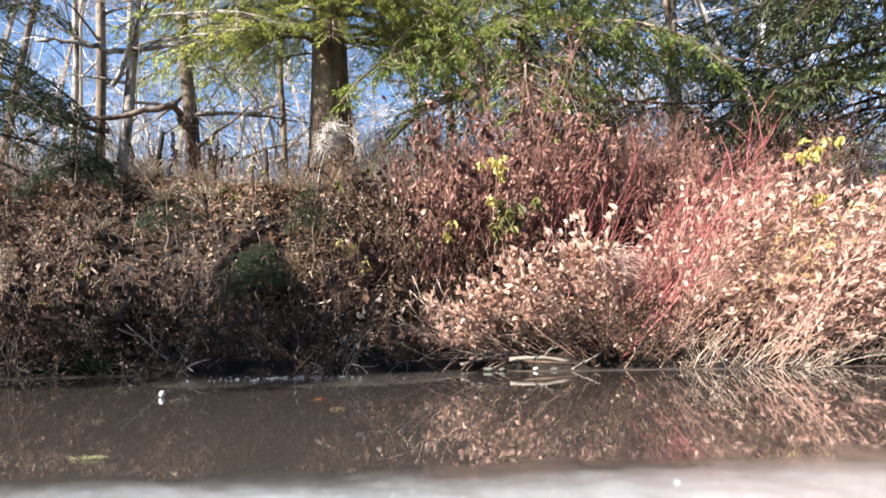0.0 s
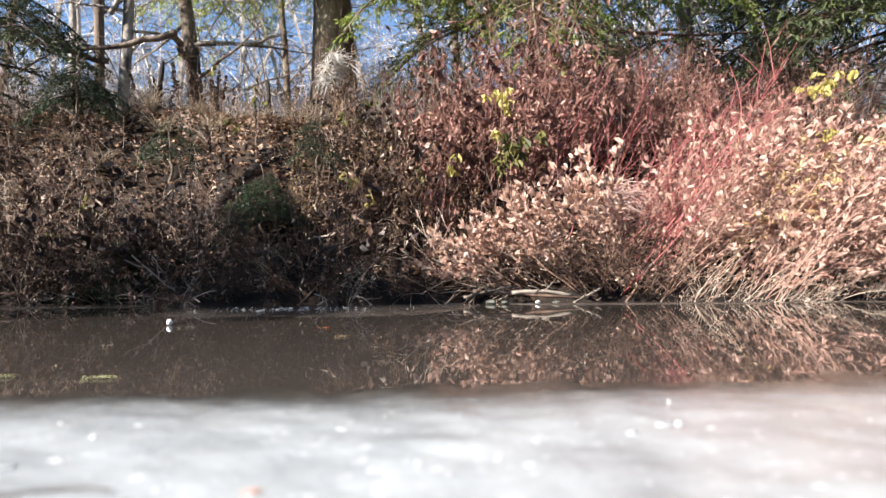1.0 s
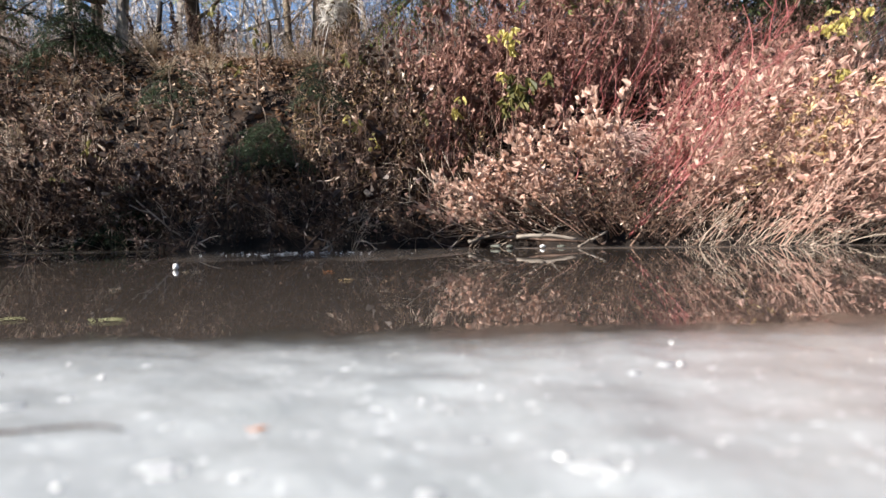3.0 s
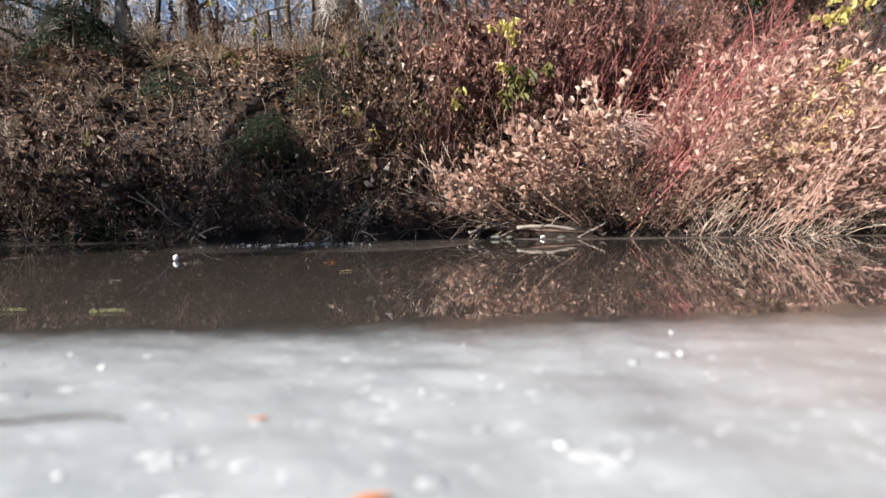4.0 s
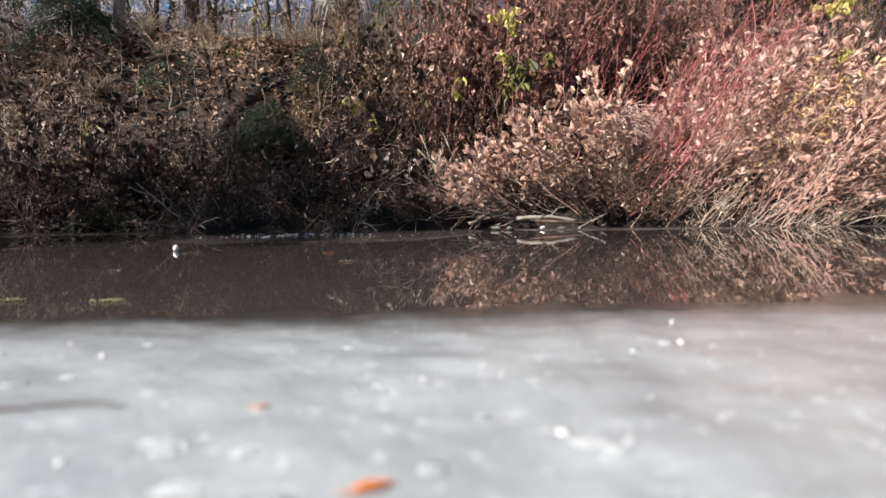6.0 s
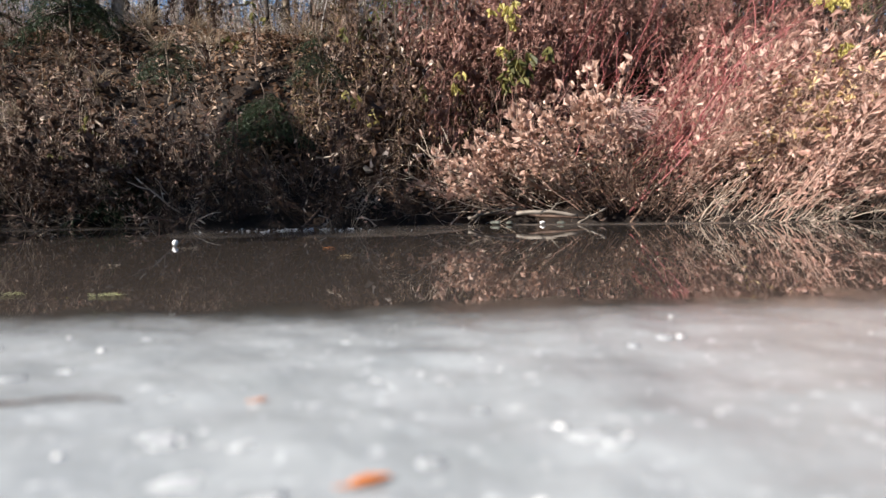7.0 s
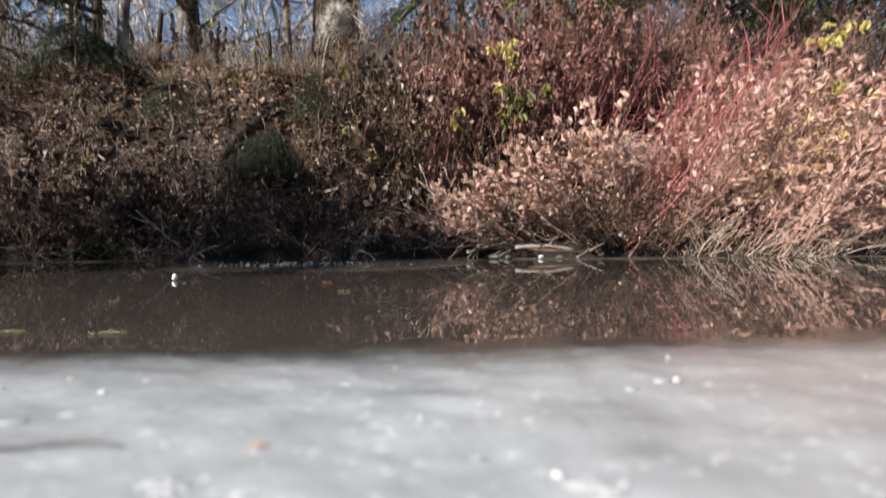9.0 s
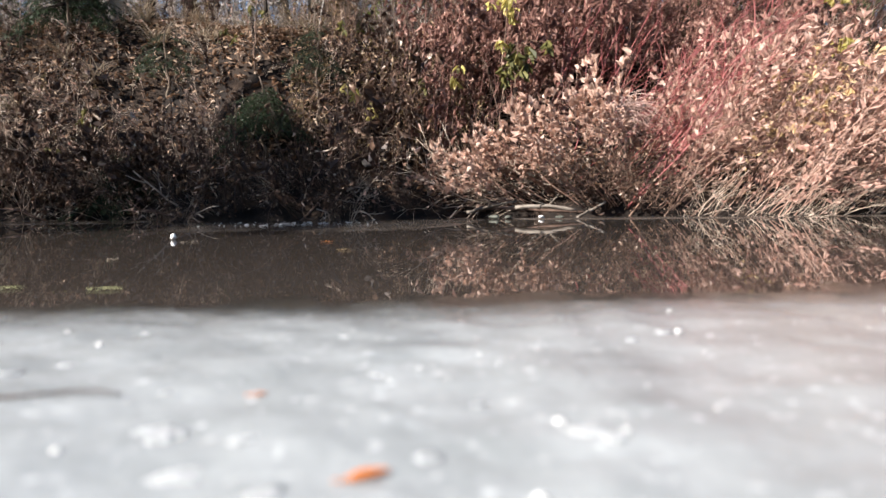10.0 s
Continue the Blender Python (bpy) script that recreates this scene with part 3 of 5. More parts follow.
def bough_mesh(seed, length, mat, tufts=11, drop=0.12, bark=M_BARK, big=1.0, sprays=19):
    """A flat conifer bough along +x: its wood and its needle sprays."""
    r = random.Random(seed)
    wood, green = Shape(), Shape()
    axis = grow(r, Vector((0, 0, 0)), Vector((1, 0, 0.1)), length, 9, 0.09, Vector((0, 0, -drop)))
    rings = wood.tube(axis, taper(len(axis), 0.01 * length, 0.003), 5)
    n = int(length * sprays)
    for i in range(n):
        k = 0.12 + 0.88 * i / n
        p, d = along(axis, min(k, 0.99))
        side = Vector((-d.y, d.x, 0)).normalized() * (1 if i % 2 else -1)
        ln = length * 0.42 * (1.08 - k) * r.uniform(0.6, 1.2) + 0.06
        sp = grow(r, p, d * 0.55 + side * 0.85 + Vector((0, 0, r.uniform(-0.25, 0.15))), ln, 3, 0.16, Vector((0, 0, -drop)))
        wood.tube(sp, taper(len(sp), 0.004, 0.0015), 3, False, ring_at(rings, k))
        for j in range(max(2, int(ln * 26))):
            q, qd = along(sp, r.uniform(0.1, 1))
            s2 = Vector((-qd.y, qd.x, 0)) * r.choice((-1, 1))
            td = (qd * 0.8 + s2 * r.uniform(0.2, 0.9) + Vector((0, 0, r.uniform(-0.4, 0.1)))).normalized()
            for _ in range(tufts):
                e = (td + rand_dir(r) * 0.7).normalized()
                green.blade(q + td * r.uniform(0, 0.09), e, Z + rand_dir(r) * 0.8, r.uniform(0.018, 0.036) * big, r.uniform(0.005, 0.01) * big)
    return wood.mesh("branch", bark, True), green.mesh("needles", mat)


BOUGHS = [bough_mesh(40 + i, 1.5, M_NEEDLE) for i in range(5)]
GREEN_BOUGHS = [bough_mesh(50 + i, 1.5, M_HEMLOCK, 8, big=1.25) for i in range(4)]
DARK_BOUGHS = [bough_mesh(60 + i, 1.5, M_SHADENEEDLE, 4, bark=M_SHADEBARK, big=1.95) for i in range(4)]
SHADE_BOUGHS = [bough_mesh(80 + i, 1.5, M_SHADENEEDLE, 2, bark=M_SHADEBARK, big=2.7) for i in range(4)]
SEEDLING_BOUGHS = [bough_mesh(70 + i, 1.5, M_SEEDLING, 4, bark=M_SHADEBARK, big=2.6, sprays=10) for i in range(4)]


def add_bough(r, tree, kinds, z, azimuth, tilt, scale, out=0.1, offset=(0, 0)):
    wood, green = r.choice(kinds)
    m = Matrix.Translation((offset[0] + math.cos(azimuth) * out, offset[1] + math.sin(azimuth) * out, z)) @ Matrix.Rotation(azimuth, 4, "Z") @ Matrix.Rotation(-tilt, 4, "Y") @ Matrix.Scale(scale, 4)
    b = part("bough", wood, tree, m)
    part("needles", green, b)


def conifer(r, name, label, at, tall, radius, lowest, count, kinds, scale, reach=(0.0, 6.283), bark=M_BARK, lean=(0, 0)):
    tree = thing(name, label, "tree", "", at)
    w = Shape()
    pts = [Vector((lean[0] * k, lean[1] * k, -0.15 + tall * k)) + Vector((r.uniform(-1, 1), r.uniform(-1, 1), 0)) * 0.02 for k in [i / 12 for i in range(13)]]
    rr = [radius * (1.25 - 0.25 * min(1, i / 2)) * (1 - 0.85 * i / 12) + 0.1 * min(radius, 0.1) for i in range(13)]
    w.tube(pts, rr, 14)
    part("trunk", w.mesh("trunk", bark, True), tree)
    for i in range(count):
        k = (i + r.random()) / count
        z = lowest + (tall - lowest - 0.2) * k
        add_bough(r, tree, kinds, z, r.uniform(*reach), r.uniform(-0.25, 0.1), scale * (1.1 - 0.75 * k) * r.uniform(0.7, 1.15), radius * (1 - k) * 0.8,
                  (lean[0] * z / tall, lean[1] * z / tall))
    return tree


def bare_tree(r, name, label, at, tall, radius, lean, limbs, bark, first=0.3, limb_len=1.2, twigs=5, wander=0.07, flat=False):
    """A leafless tree: a tapered trunk, its limbs, and twigs on each limb."""
    tree = thing(name, label, "tree", "", at)
    w = Shape()
    pts = grow(r, Vector((0, 0, -0.1)), Vector((lean[0], lean[1], 1)), tall, 12, wander)
    w.tube(pts, taper(len(pts), radius, radius * 0.25), 9)
    part("trunk", w.mesh("trunk", bark, True), tree)
    for i in range(limbs):
        k = first + (0.97 - first) * (i + r.random()) / limbs
        p, d = along(pts, min(k, 0.97))
        a = r.uniform(0, 6.283)
        dd = Vector((math.cos(a), math.sin(a) * 0.6, r.uniform(-0.1, 0.35) if flat else r.uniform(0.2, 1.1)))
        ln = limb_len * r.uniform(0.5, 1.2) * (1.1 - 0.5 * k)
        lp = grow(r, p, dd, ln, 7, 0.17)
        s = Shape()
        lr = s.tube(lp, taper(len(lp), radius * 0.3 * (1.1 - 0.6 * k), 0.003), 5, cap=False)
        for _ in range(twigs):
            kk = r.uniform(0.2, 1)
            q, qd = along(lp, kk)
            tp = grow(r, q, qd * 0.6 + rand_dir(r) * 0.8, ln * r.uniform(0.2, 0.55), 4, 0.2)
            tr = s.tube(tp, taper(len(tp), 0.0045, 0.0015), 3, False, ring_at(lr, kk))
            for _ in range(2):
                k2 = r.uniform(0.2, 0.9)
                q2, qd2 = along(tp, k2)
                t2 = grow(r, q2, qd2 * 0.7 + rand_dir(r) * 0.7, ln * r.uniform(0.1, 0.25), 3, 0.2)
                s.tube(t2, taper(len(t2), 0.0028, 0.0012), 3, False, ring_at(tr, k2))
        part("limb", s.mesh("limb", bark, True), tree)
    return tree


# ---- trees on the terrace ----
r = random.Random(11)
pine = conifer(r, "pine_tree", "thick furrowed conifer with drooping sunlit yellow-green boughs on the bank top", on_ground(-0.96, 6.65), 8.0, 0.2, 2.8, 10, BOUGHS, 1.2)
for i in range(52):
    add_bough(r, pine, BOUGHS, r.uniform(1.5, 2.5), 2.5 + 4.6 * (i + r.random()) / 52, r.uniform(-0.2, 0.25), r.uniform(0.75, 1.45), 0.15)
second = conifer(r, "hemlock_tree", "slim conifer with bright green hanging boughs behind the red shrubs", on_ground(0.9, 6.3), 6.0, 0.06, 1.1, 104, GREEN_BOUGHS, 1.35)
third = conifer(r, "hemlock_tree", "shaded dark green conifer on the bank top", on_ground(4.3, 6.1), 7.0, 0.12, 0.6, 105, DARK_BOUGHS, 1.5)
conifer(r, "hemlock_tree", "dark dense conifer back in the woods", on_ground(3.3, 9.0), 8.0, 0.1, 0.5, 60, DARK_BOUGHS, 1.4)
# unseen conifers off to the left, placed to cast the bank's shade
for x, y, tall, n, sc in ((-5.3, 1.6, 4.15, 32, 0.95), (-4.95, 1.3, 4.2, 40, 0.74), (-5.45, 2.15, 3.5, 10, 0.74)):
    conifer(r, "hemlock_tree", "dense young conifer out of view, placed to shade the bank", on_ground(x, y), tall, 0.09, 0.3, n, SHADE_BOUGHS, sc)
# added out of view, its high crown shaped to shade only the low hollow
conifer(random.Random(12), "hemlock_tree", "unseen slim conifer added beside the pond to shade the hollow", on_ground(-5.1, 1.35), 4.2, 0.06, 2.9, 17, SHADE_BOUGHS, 0.9)
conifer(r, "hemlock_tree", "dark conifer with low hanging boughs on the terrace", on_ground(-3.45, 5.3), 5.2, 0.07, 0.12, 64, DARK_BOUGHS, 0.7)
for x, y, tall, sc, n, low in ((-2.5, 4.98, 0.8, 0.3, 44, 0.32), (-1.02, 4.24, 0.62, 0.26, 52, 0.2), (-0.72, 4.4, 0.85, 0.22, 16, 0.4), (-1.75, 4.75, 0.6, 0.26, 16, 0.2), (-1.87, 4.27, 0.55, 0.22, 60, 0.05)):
    conifer(r, "conifer_seedling", "small green conifer seedling darkened for shade among the brush", on_ground(x, y), tall, 0.012, low, n, SEEDLING_BOUGHS, sc)


def add_limb(tree, p0, p1, sag, r0, r1, bark, seed, twigs=7):
    """A long side limb of a tree, from and to places in the world."""
    r = random.Random(seed)
    o = tree.matrix_basis.translation
    a, b = Vector(p0) - o, Vector(p1) - o
    n = 9
    pts = [a.lerp(b, i / n) + Vector((0, 0, -sag * math.sin(math.pi * i / n))) + rand_dir(r) * 0.02 for i in range(n + 1)]
    s = Shape()
    lr = s.tube(pts, taper(n + 1, r0, r1), 7)
    for _ in range(twigs):
        kk = r.uniform(0.15, 0.98)
        q, d = along(pts, kk)
        tp = grow(r, q, d * 0.5 + rand_dir(r), r.uniform(0.15, 0.5), 4, 0.22)
        s.tube(tp, taper(len(tp), 0.006, 0.002), 4, False, ring_at(lr, kk))
    part("limb", s.mesh("limb", bark, True), tree)


pale_tree = bare_tree(r, "bare_tree", "leafless pale-barked tree with flat side limbs", on_ground(-2.54, 5.75), 5.5, 0.052, (-0.01, 0), 16, M_PALEBARK, 0.1, 1.3, 8, 0.05, True)
add_limb(pale_tree, (-2.62, 5.75, 2.62), (-1.75, 5.6, 2.64), 0.02, 0.024, 0.012, M_PALEBARK, 1)
add_limb(pale_tree, (-2.62, 5.75, 2.6), (-3.2, 5.6, 2.66), -0.02, 0.024, 0.014, M_PALEBARK, 2)
add_limb(pale_tree, (-2.6, 5.7, 2.3), (-2.3, 5.55, 2.95), 0.0, 0.024, 0.014, M_PALEBARK, 3)
add_limb(pale_tree, (-2.6, 5.7, 1.9), (-3.3, 5.2, 2.1), 0.06, 0.024, 0.012, M_DARKTWIG, 4)
grey_tree = bare_tree(r, "bare_tree", "leafless grey tree leaning over the terrace", on_ground(-2.07, 6.35), 5.5, 0.07, (-0.13, 0), 16, M_BARK, 0.1, 1.2, 8, 0.06, True)
add_limb(grey_tree, (-2.2, 6.3, 2.1), (-1.95, 5.3, 2.0), 0.03, 0.03, 0.026, M_BARK, 5, 2)
add_limb(grey_tree, (-1.95, 5.3, 2.0), (-3.05, 5.3, 1.93), 0.1, 0.026, 0.012, M_BARK, 6)
add_limb(grey_tree, (-2.2, 6.3, 2.25), (-1.3, 5.95, 2.18), 0.03, 0.018, 0.014, M_PALEBARK, 7)
add_limb(grey_tree, (-2.2, 6.3, 1.8), (-1.2, 6.1, 1.95), 0.08, 0.016, 0.006, M_PALEBARK, 8)
add_limb(grey_tree, (-2.3, 6.3, 2.7), (-1.6, 6.0, 2.5), 0.0, 0.016, 0.006, M_PALEBARK, 9)
add_limb(second, (0.9, 6.3, 2.45), (3.3, 6.15, 2.33), 0.12, 0.02, 0.008, M_DARKTWIG, 10)
add_limb(third, (4.5, 6.2, 2.2), (2.6, 6.2, 2.75), -0.05, 0.02, 0.006, M_DARKTWIG, 11)
bare_tree(r, "bare_tree", "thin white-barked leafless tree", on_ground(-3.95, 7.65), 6.0, 0.045, (-0.05, 0), 12, M_PALEBARK, 0.2, 1.2, 5)
bare_tree(r, "bare_tree", "dark thin leafless tree", on_ground(-3.4, 7.15), 6.0, 0.06, (0.0, 0), 14, M_BARK, 0.2, 1.2, 5)
for x, y, rad in ((2.87, 7.65, 0.045), (4.3, 9.1, 0.05), (0.3, 7.9, 0.05), (2.0, 8.6, 0.05), (3.4, 7.3, 0.03), (-0.1, 8.8, 0.05), (-1.7, 8.4, 0.05), (-5.2, 8.4, 0.06)):
    bare_tree(r, "bare_tree", "slender dark leafless tree on the terrace", on_ground(x, y), 6.0, rad, (r.uniform(-0.06, 0.06), 0), 12, M_BARK, 0.15, 1.2, 5)


def far_woods():
    """Leafless saplings and trees past the terrace, joined."""
    r = random.Random(21)
    s = Shape()
    for i in range(420):
        small = i % 4
        y = 7.6 + 5 * r.random() if i % 2 and small else 8.5 + 26 * r.random() ** 1.3
        x = r.uniform(-1, 1) * (y * 0.78 + 1.5)
        tall = r.uniform(1.2, 3.2) if small else r.uniform(6, 12)
        rad = tall * r.uniform(0.003, 0.006)
        p0 = Vector((x, y, height(x, y) - 0.1))
        pts = grow(r, p0, Vector((r.uniform(-0.3, 0.3), 0, 1)), tall, 8, 0.13)
        s.tube(pts, taper(len(pts), rad, rad * 0.25), 4, cap=False)
        for _ in range(17 if small else 30):
            q, d = along(pts, r.uniform(0.1, 0.98))
            a = r.uniform(0, 6.283)
            ln = tall * r.uniform(0.08, 0.3)
            lp = grow(r, q, Vector((math.cos(a), math.sin(a), r.uniform(-0.2, 0.9))), ln, 4, 0.25)
            w = 0.0004 * y
            s.tube(lp, taper(len(lp), max(rad * 0.28, w * 1.4), w * 0.6), 3, cap=False)
            for _ in range(2):
                q2, d2 = along(lp, r.uniform(0.2, 0.95))
                tp = grow(r, q2, d2 + rand_dir(r) * 0.8, ln * r.uniform(0.3, 0.6), 2, 0.2)
                s.tube(tp, taper(len(tp), w, w * 0.5), 3, cap=False)
    return tagged(new("far_woods", s.mesh("far_woods", M_FARBARK)), "grey leafless saplings and trees in distant woods", "woods", kind="stuff")


far_woods()


def undergrowth():
    """Dense grey-brown thicket on the terrace, joined."""
    r = random.Random(22)
    s = Shape()
    for i in range(320):
        y = 6.1 + 3.4 * r.random()
        x = (r.uniform(-0.66, 0.05) if i % 3 else r.uniform(0, 0.72)) * y
        p0 = Vector((x, y, height(x, y) - 0.05))
        top = 0.15 + (y - 0.15) * (r.uniform(0.25, 0.335) if x < 0 else r.uniform(0.28, 0.36)) - p0.z
        for _ in range(5):
            tall = max(0.35, top * r.uniform(0.5, 1.05))
            pts = grow(r, p0 + Vector((r.uniform(-0.2, 0.2), r.uniform(-0.2, 0.2), 0)), Vector((r.uniform(-0.45, 0.45), 0, 1)), tall, 5, 0.16)
            s.tube(pts, taper(6, 0.006, 0.0025), 3, cap=False)
            for _ in range(7):
                q, d = along(pts, r.uniform(0.1, 0.95))
                tp = grow(r, q, d * 0.7 + rand_dir(r), tall * r.uniform(0.2, 0.5), 3, 0.25)
                s.tube(tp, taper(4, 0.0034, 0.0018), 3, cap=False)
                q, d = along(tp, 0.55)
                sp = grow(r, q, d + rand_dir(r), tall * r.uniform(0.12, 0.25), 2, 0.2)
                s.tube(sp, taper(3, 0.0022, 0.0014), 3, cap=False)
    return tagged(new("undergrowth", s.mesh("undergrowth", M_THICKET)), "dense leafless grey-brown thicket on the terrace", "thicket", kind="stuff")


undergrowth()


def near_woods():
    """Unseen conifers on the near side of the pond, behind the walk, added to block skylight; joined."""
    r = random.Random(23)
    s = Shape()
    for i in range(40):
        x = -9 + 24 * (i + r.random()) / 40
        y = -13.2 - 5 * r.random()
        z0, tall = height(x, y) - 0.2, r.uniform(9, 13)
        s.tube([Vector((x, y, z0 + tall * k / 4)) for k in range(5)], taper(5, 0.16, 0.03), 6)
        for _ in range(420):
            k = r.random() ** 0.8
            a = r.uniform(0, 6.283)
            d = Vector((math.cos(a), math.sin(a), r.uniform(-0.5, 0.1)))
            reach = (1 - k) * 2.2 + 0.3
            p = Vector((x, y, z0 + 0.8 + (tall - 0.8) * k)) + d * reach * r.uniform(0.1, 0.8)
            s.blade(p, d + rand_dir(r) * 0.5, Z + rand_dir(r) * 0.6, r.uniform(0.5, 1.0), r.uniform(0.25, 0.5))
    return tagged(new("near_woods", s.mesh("near_woods", M_SHADENEEDLE)), "unseen conifer woods behind the near shore, added to block skylight", "woods", kind="stuff")


near_woods()

# ---- brush on the bank ----
EYE = Vector((0, 0.15, 0.15))
# crown outlines, as bearing and slope from the ice
RUSSET_CREST = ((-0.15, 0.2), (-0.05, 0.25), (0.03, 0.29), (0.074, 0.33), (0.155, 0.34), (0.237, 0.325), (0.318, 0.31), (0.4, 0.295), (0.465, 0.28), (0.7, 0.26))
BUFF_CREST = ((0.28, 0.07), (0.32, 0.13), (0.36, 0.18), (0.4, 0.2), (0.44, 0.24), (0.47, 0.262), (0.52, 0.275), (0.56, 0.235), (0.585, 0.165), (0.61, 0.19), (0.64, 0.225), (0.8, 0.24))
BANK_CREST = ((-0.75, 0.24), (-0.53, 0.225), (-0.49, 0.17), (-0.465, 0.135), (-0.37, 0.135), (-0.345, 0.18), (-0.19, 0.19), (-0.15, 0.24), (0.1, 0.25))
SPRAY_CREST = ((-0.09, 0.035), (-0.048, 0.05), (0.033, 0.072), (0.075, 0.095), (0.123, 0.125), (0.204, 0.15), (0.26, 0.14), (0.32, 0.12))


def length_to(crest, at, lean, most):
    """How long a stem may grow from there along lean until it meets a crown's outline."""
    d, n = Vector(lean).normalized(), 0.12
    while n < most:
        p = Vector(at) + d * (n + 0.03) - EYE
        if p.z / p.y > np.interp(p.x / p.y, *zip(*crest)):
            break
        n += 0.03
    return n


r = random.Random(31)
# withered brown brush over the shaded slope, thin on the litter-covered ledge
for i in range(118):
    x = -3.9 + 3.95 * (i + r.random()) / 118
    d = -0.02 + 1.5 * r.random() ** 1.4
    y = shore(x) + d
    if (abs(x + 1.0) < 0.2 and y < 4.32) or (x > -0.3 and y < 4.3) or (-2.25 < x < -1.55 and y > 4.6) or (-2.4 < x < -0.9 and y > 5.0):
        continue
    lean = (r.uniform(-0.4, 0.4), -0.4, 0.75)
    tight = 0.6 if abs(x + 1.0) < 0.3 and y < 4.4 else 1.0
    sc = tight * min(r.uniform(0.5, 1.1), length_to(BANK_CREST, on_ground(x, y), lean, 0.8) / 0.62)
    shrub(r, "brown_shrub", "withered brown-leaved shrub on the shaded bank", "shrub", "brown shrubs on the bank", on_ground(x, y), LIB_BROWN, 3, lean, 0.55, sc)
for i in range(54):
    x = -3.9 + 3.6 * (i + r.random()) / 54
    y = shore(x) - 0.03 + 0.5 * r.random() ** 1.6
    shrub(r, "bare_shrub", "tangled bare twigs darkened for shade at the water's edge", "shrub", "bare shrubs on the bank", on_ground(x, y), LIB_SHADETANGLE, 3, (r.uniform(-0.4, 0.4), -0.55, 0.5), 0.6, min(r.uniform(0.45, 0.85), length_to(BANK_CREST, on_ground(x, y), (0, -0.55, 0.5), 0.8) / 0.6))
# pale dry stalks among the brown
for i in range(26):
    x = -3.6 + 4.2 * (i + r.random()) / 26
    y = shore(x) + 0.1 + 0.9 * r.random()
    shrub(r, "dry_weed", "pale straw-coloured dry stalks among brown brush", "weed", "pale weeds on the bank", on_ground(x, y), LIB_OLIVE if i % 2 else LIB_TANSTALK, 3, (r.uniform(-0.5, 0.5), -0.35, 0.7), 0.4, min(r.uniform(0.35, 0.75), length_to(BANK_CREST, on_ground(x, y), (0, -0.35, 0.7), 0.8) / 0.75))
# short dry weeds on the ledge
for i in range(30):
    x, y = -2.35 + 1.65 * (i + r.random()) / 30, r.uniform(4.65, 5.35)
    shrub(r, "dry_weed", "short dry straw and olive weeds on the leafy ledge", "weed", "weeds on the ledge", on_ground(x, y), LIB_OLIVE if i % 2 else LIB_TANSTALK, 3, (r.uniform(-0.5, 0.5), -0.2, 0.9), 0.45, r.uniform(0.16, 0.38), 0.1)
# dark stalks under the conifer, added to darken the shaded end of the ledge
for i in range(10):
    x, y = -2.95 + 0.75 * (i + r.random()) / 10, r.uniform(4.75, 5.2)
    shrub(r, "dead_weed", "stout dark dead stalks on the shaded bank", "weed", "stout stalks on the bank", on_ground(x, y), LIB_STOUT, 3, (r.uniform(-0.3, 0.3), -0.15, 1), 0.35, r.uniform(0.3, 0.5), 0.1)
# upright olive-tan stalks where the brown brush gives way to the russet
for i in range(26):
    x = -0.95 + 1.2 * (i + r.random()) / 26
    y = shore(x) + 0.25 + 0.9 * r.random()
    shrub(r, "dry_weed", "upright olive-tan dry stalks on the bank", "weed", "pale weeds on the bank", on_ground(x, y), LIB_OLIVE, 4, (r.uniform(-0.15, 0.2), -0.1, 1), 0.2, r.uniform(0.4, 0.7), 0.1)
# stout dark stalks and forked pale branches on the slope
for i in range(52):
    x = -3.4 + 3.9 * (i + r.random()) / 52
    y = shore(x) + 0.05 + 1.0 * r.random() ** 1.5
    shrub(r, "dead_weed", "stout dark dead stalks on the shaded bank", "weed", "stout stalks on the bank", on_ground(x, y), LIB_STOUT, 3, (r.uniform(-0.25, 0.25), -0.12, 1), 0.3, min(r.uniform(0.35, 0.7), length_to(BANK_CREST, on_ground(x, y), (0, -0.12, 1), 0.8) / 0.75), 0.08)
for i in range(24):
    x = -3.4 + 3.1 * (i + r.random()) / 24
    y = shore(x) - 0.04 + 0.35 * r.random()
    shrub(r, "bare_shrub", "forked pale bare branches at the water's edge", "shrub", "bare shrubs on the bank", on_ground(x, y), LIB_PALE, 2, (r.uniform(-0.7, 0.7), -0.35, 0.5), 0.4, r.uniform(0.3, 0.65), 0.05)
# pale twig clusters in the sun past the shade
for x, y, sc in ((-2.7, 4.5, 0.7), (-2.55, 4.62, 0.8), (-2.62, 4.38, 0.6), (-2.42, 4.5, 0.65), (-2.3, 4.35, 0.5), (-2.2, 4.6, 0.6), (-1.95, 4.3, 0.45), (-1.3, 4.2, 0.4), (-0.7, 4.6, 0.5), (-0.6, 4.3, 0.4), (-1.72, 4.75, 0.4), (-1.5, 4.8, 0.5), (-2.45, 4.28, 0.45)):
    shrub(r, "bare_shrub", "pale bare twigs standing in the sun", "shrub", "bare shrubs on the bank", on_ground(x, y), LIB_PALE, 3, (r.uniform(-0.4, 0.4), -0.4, 0.7), 0.5, sc, 0.05)
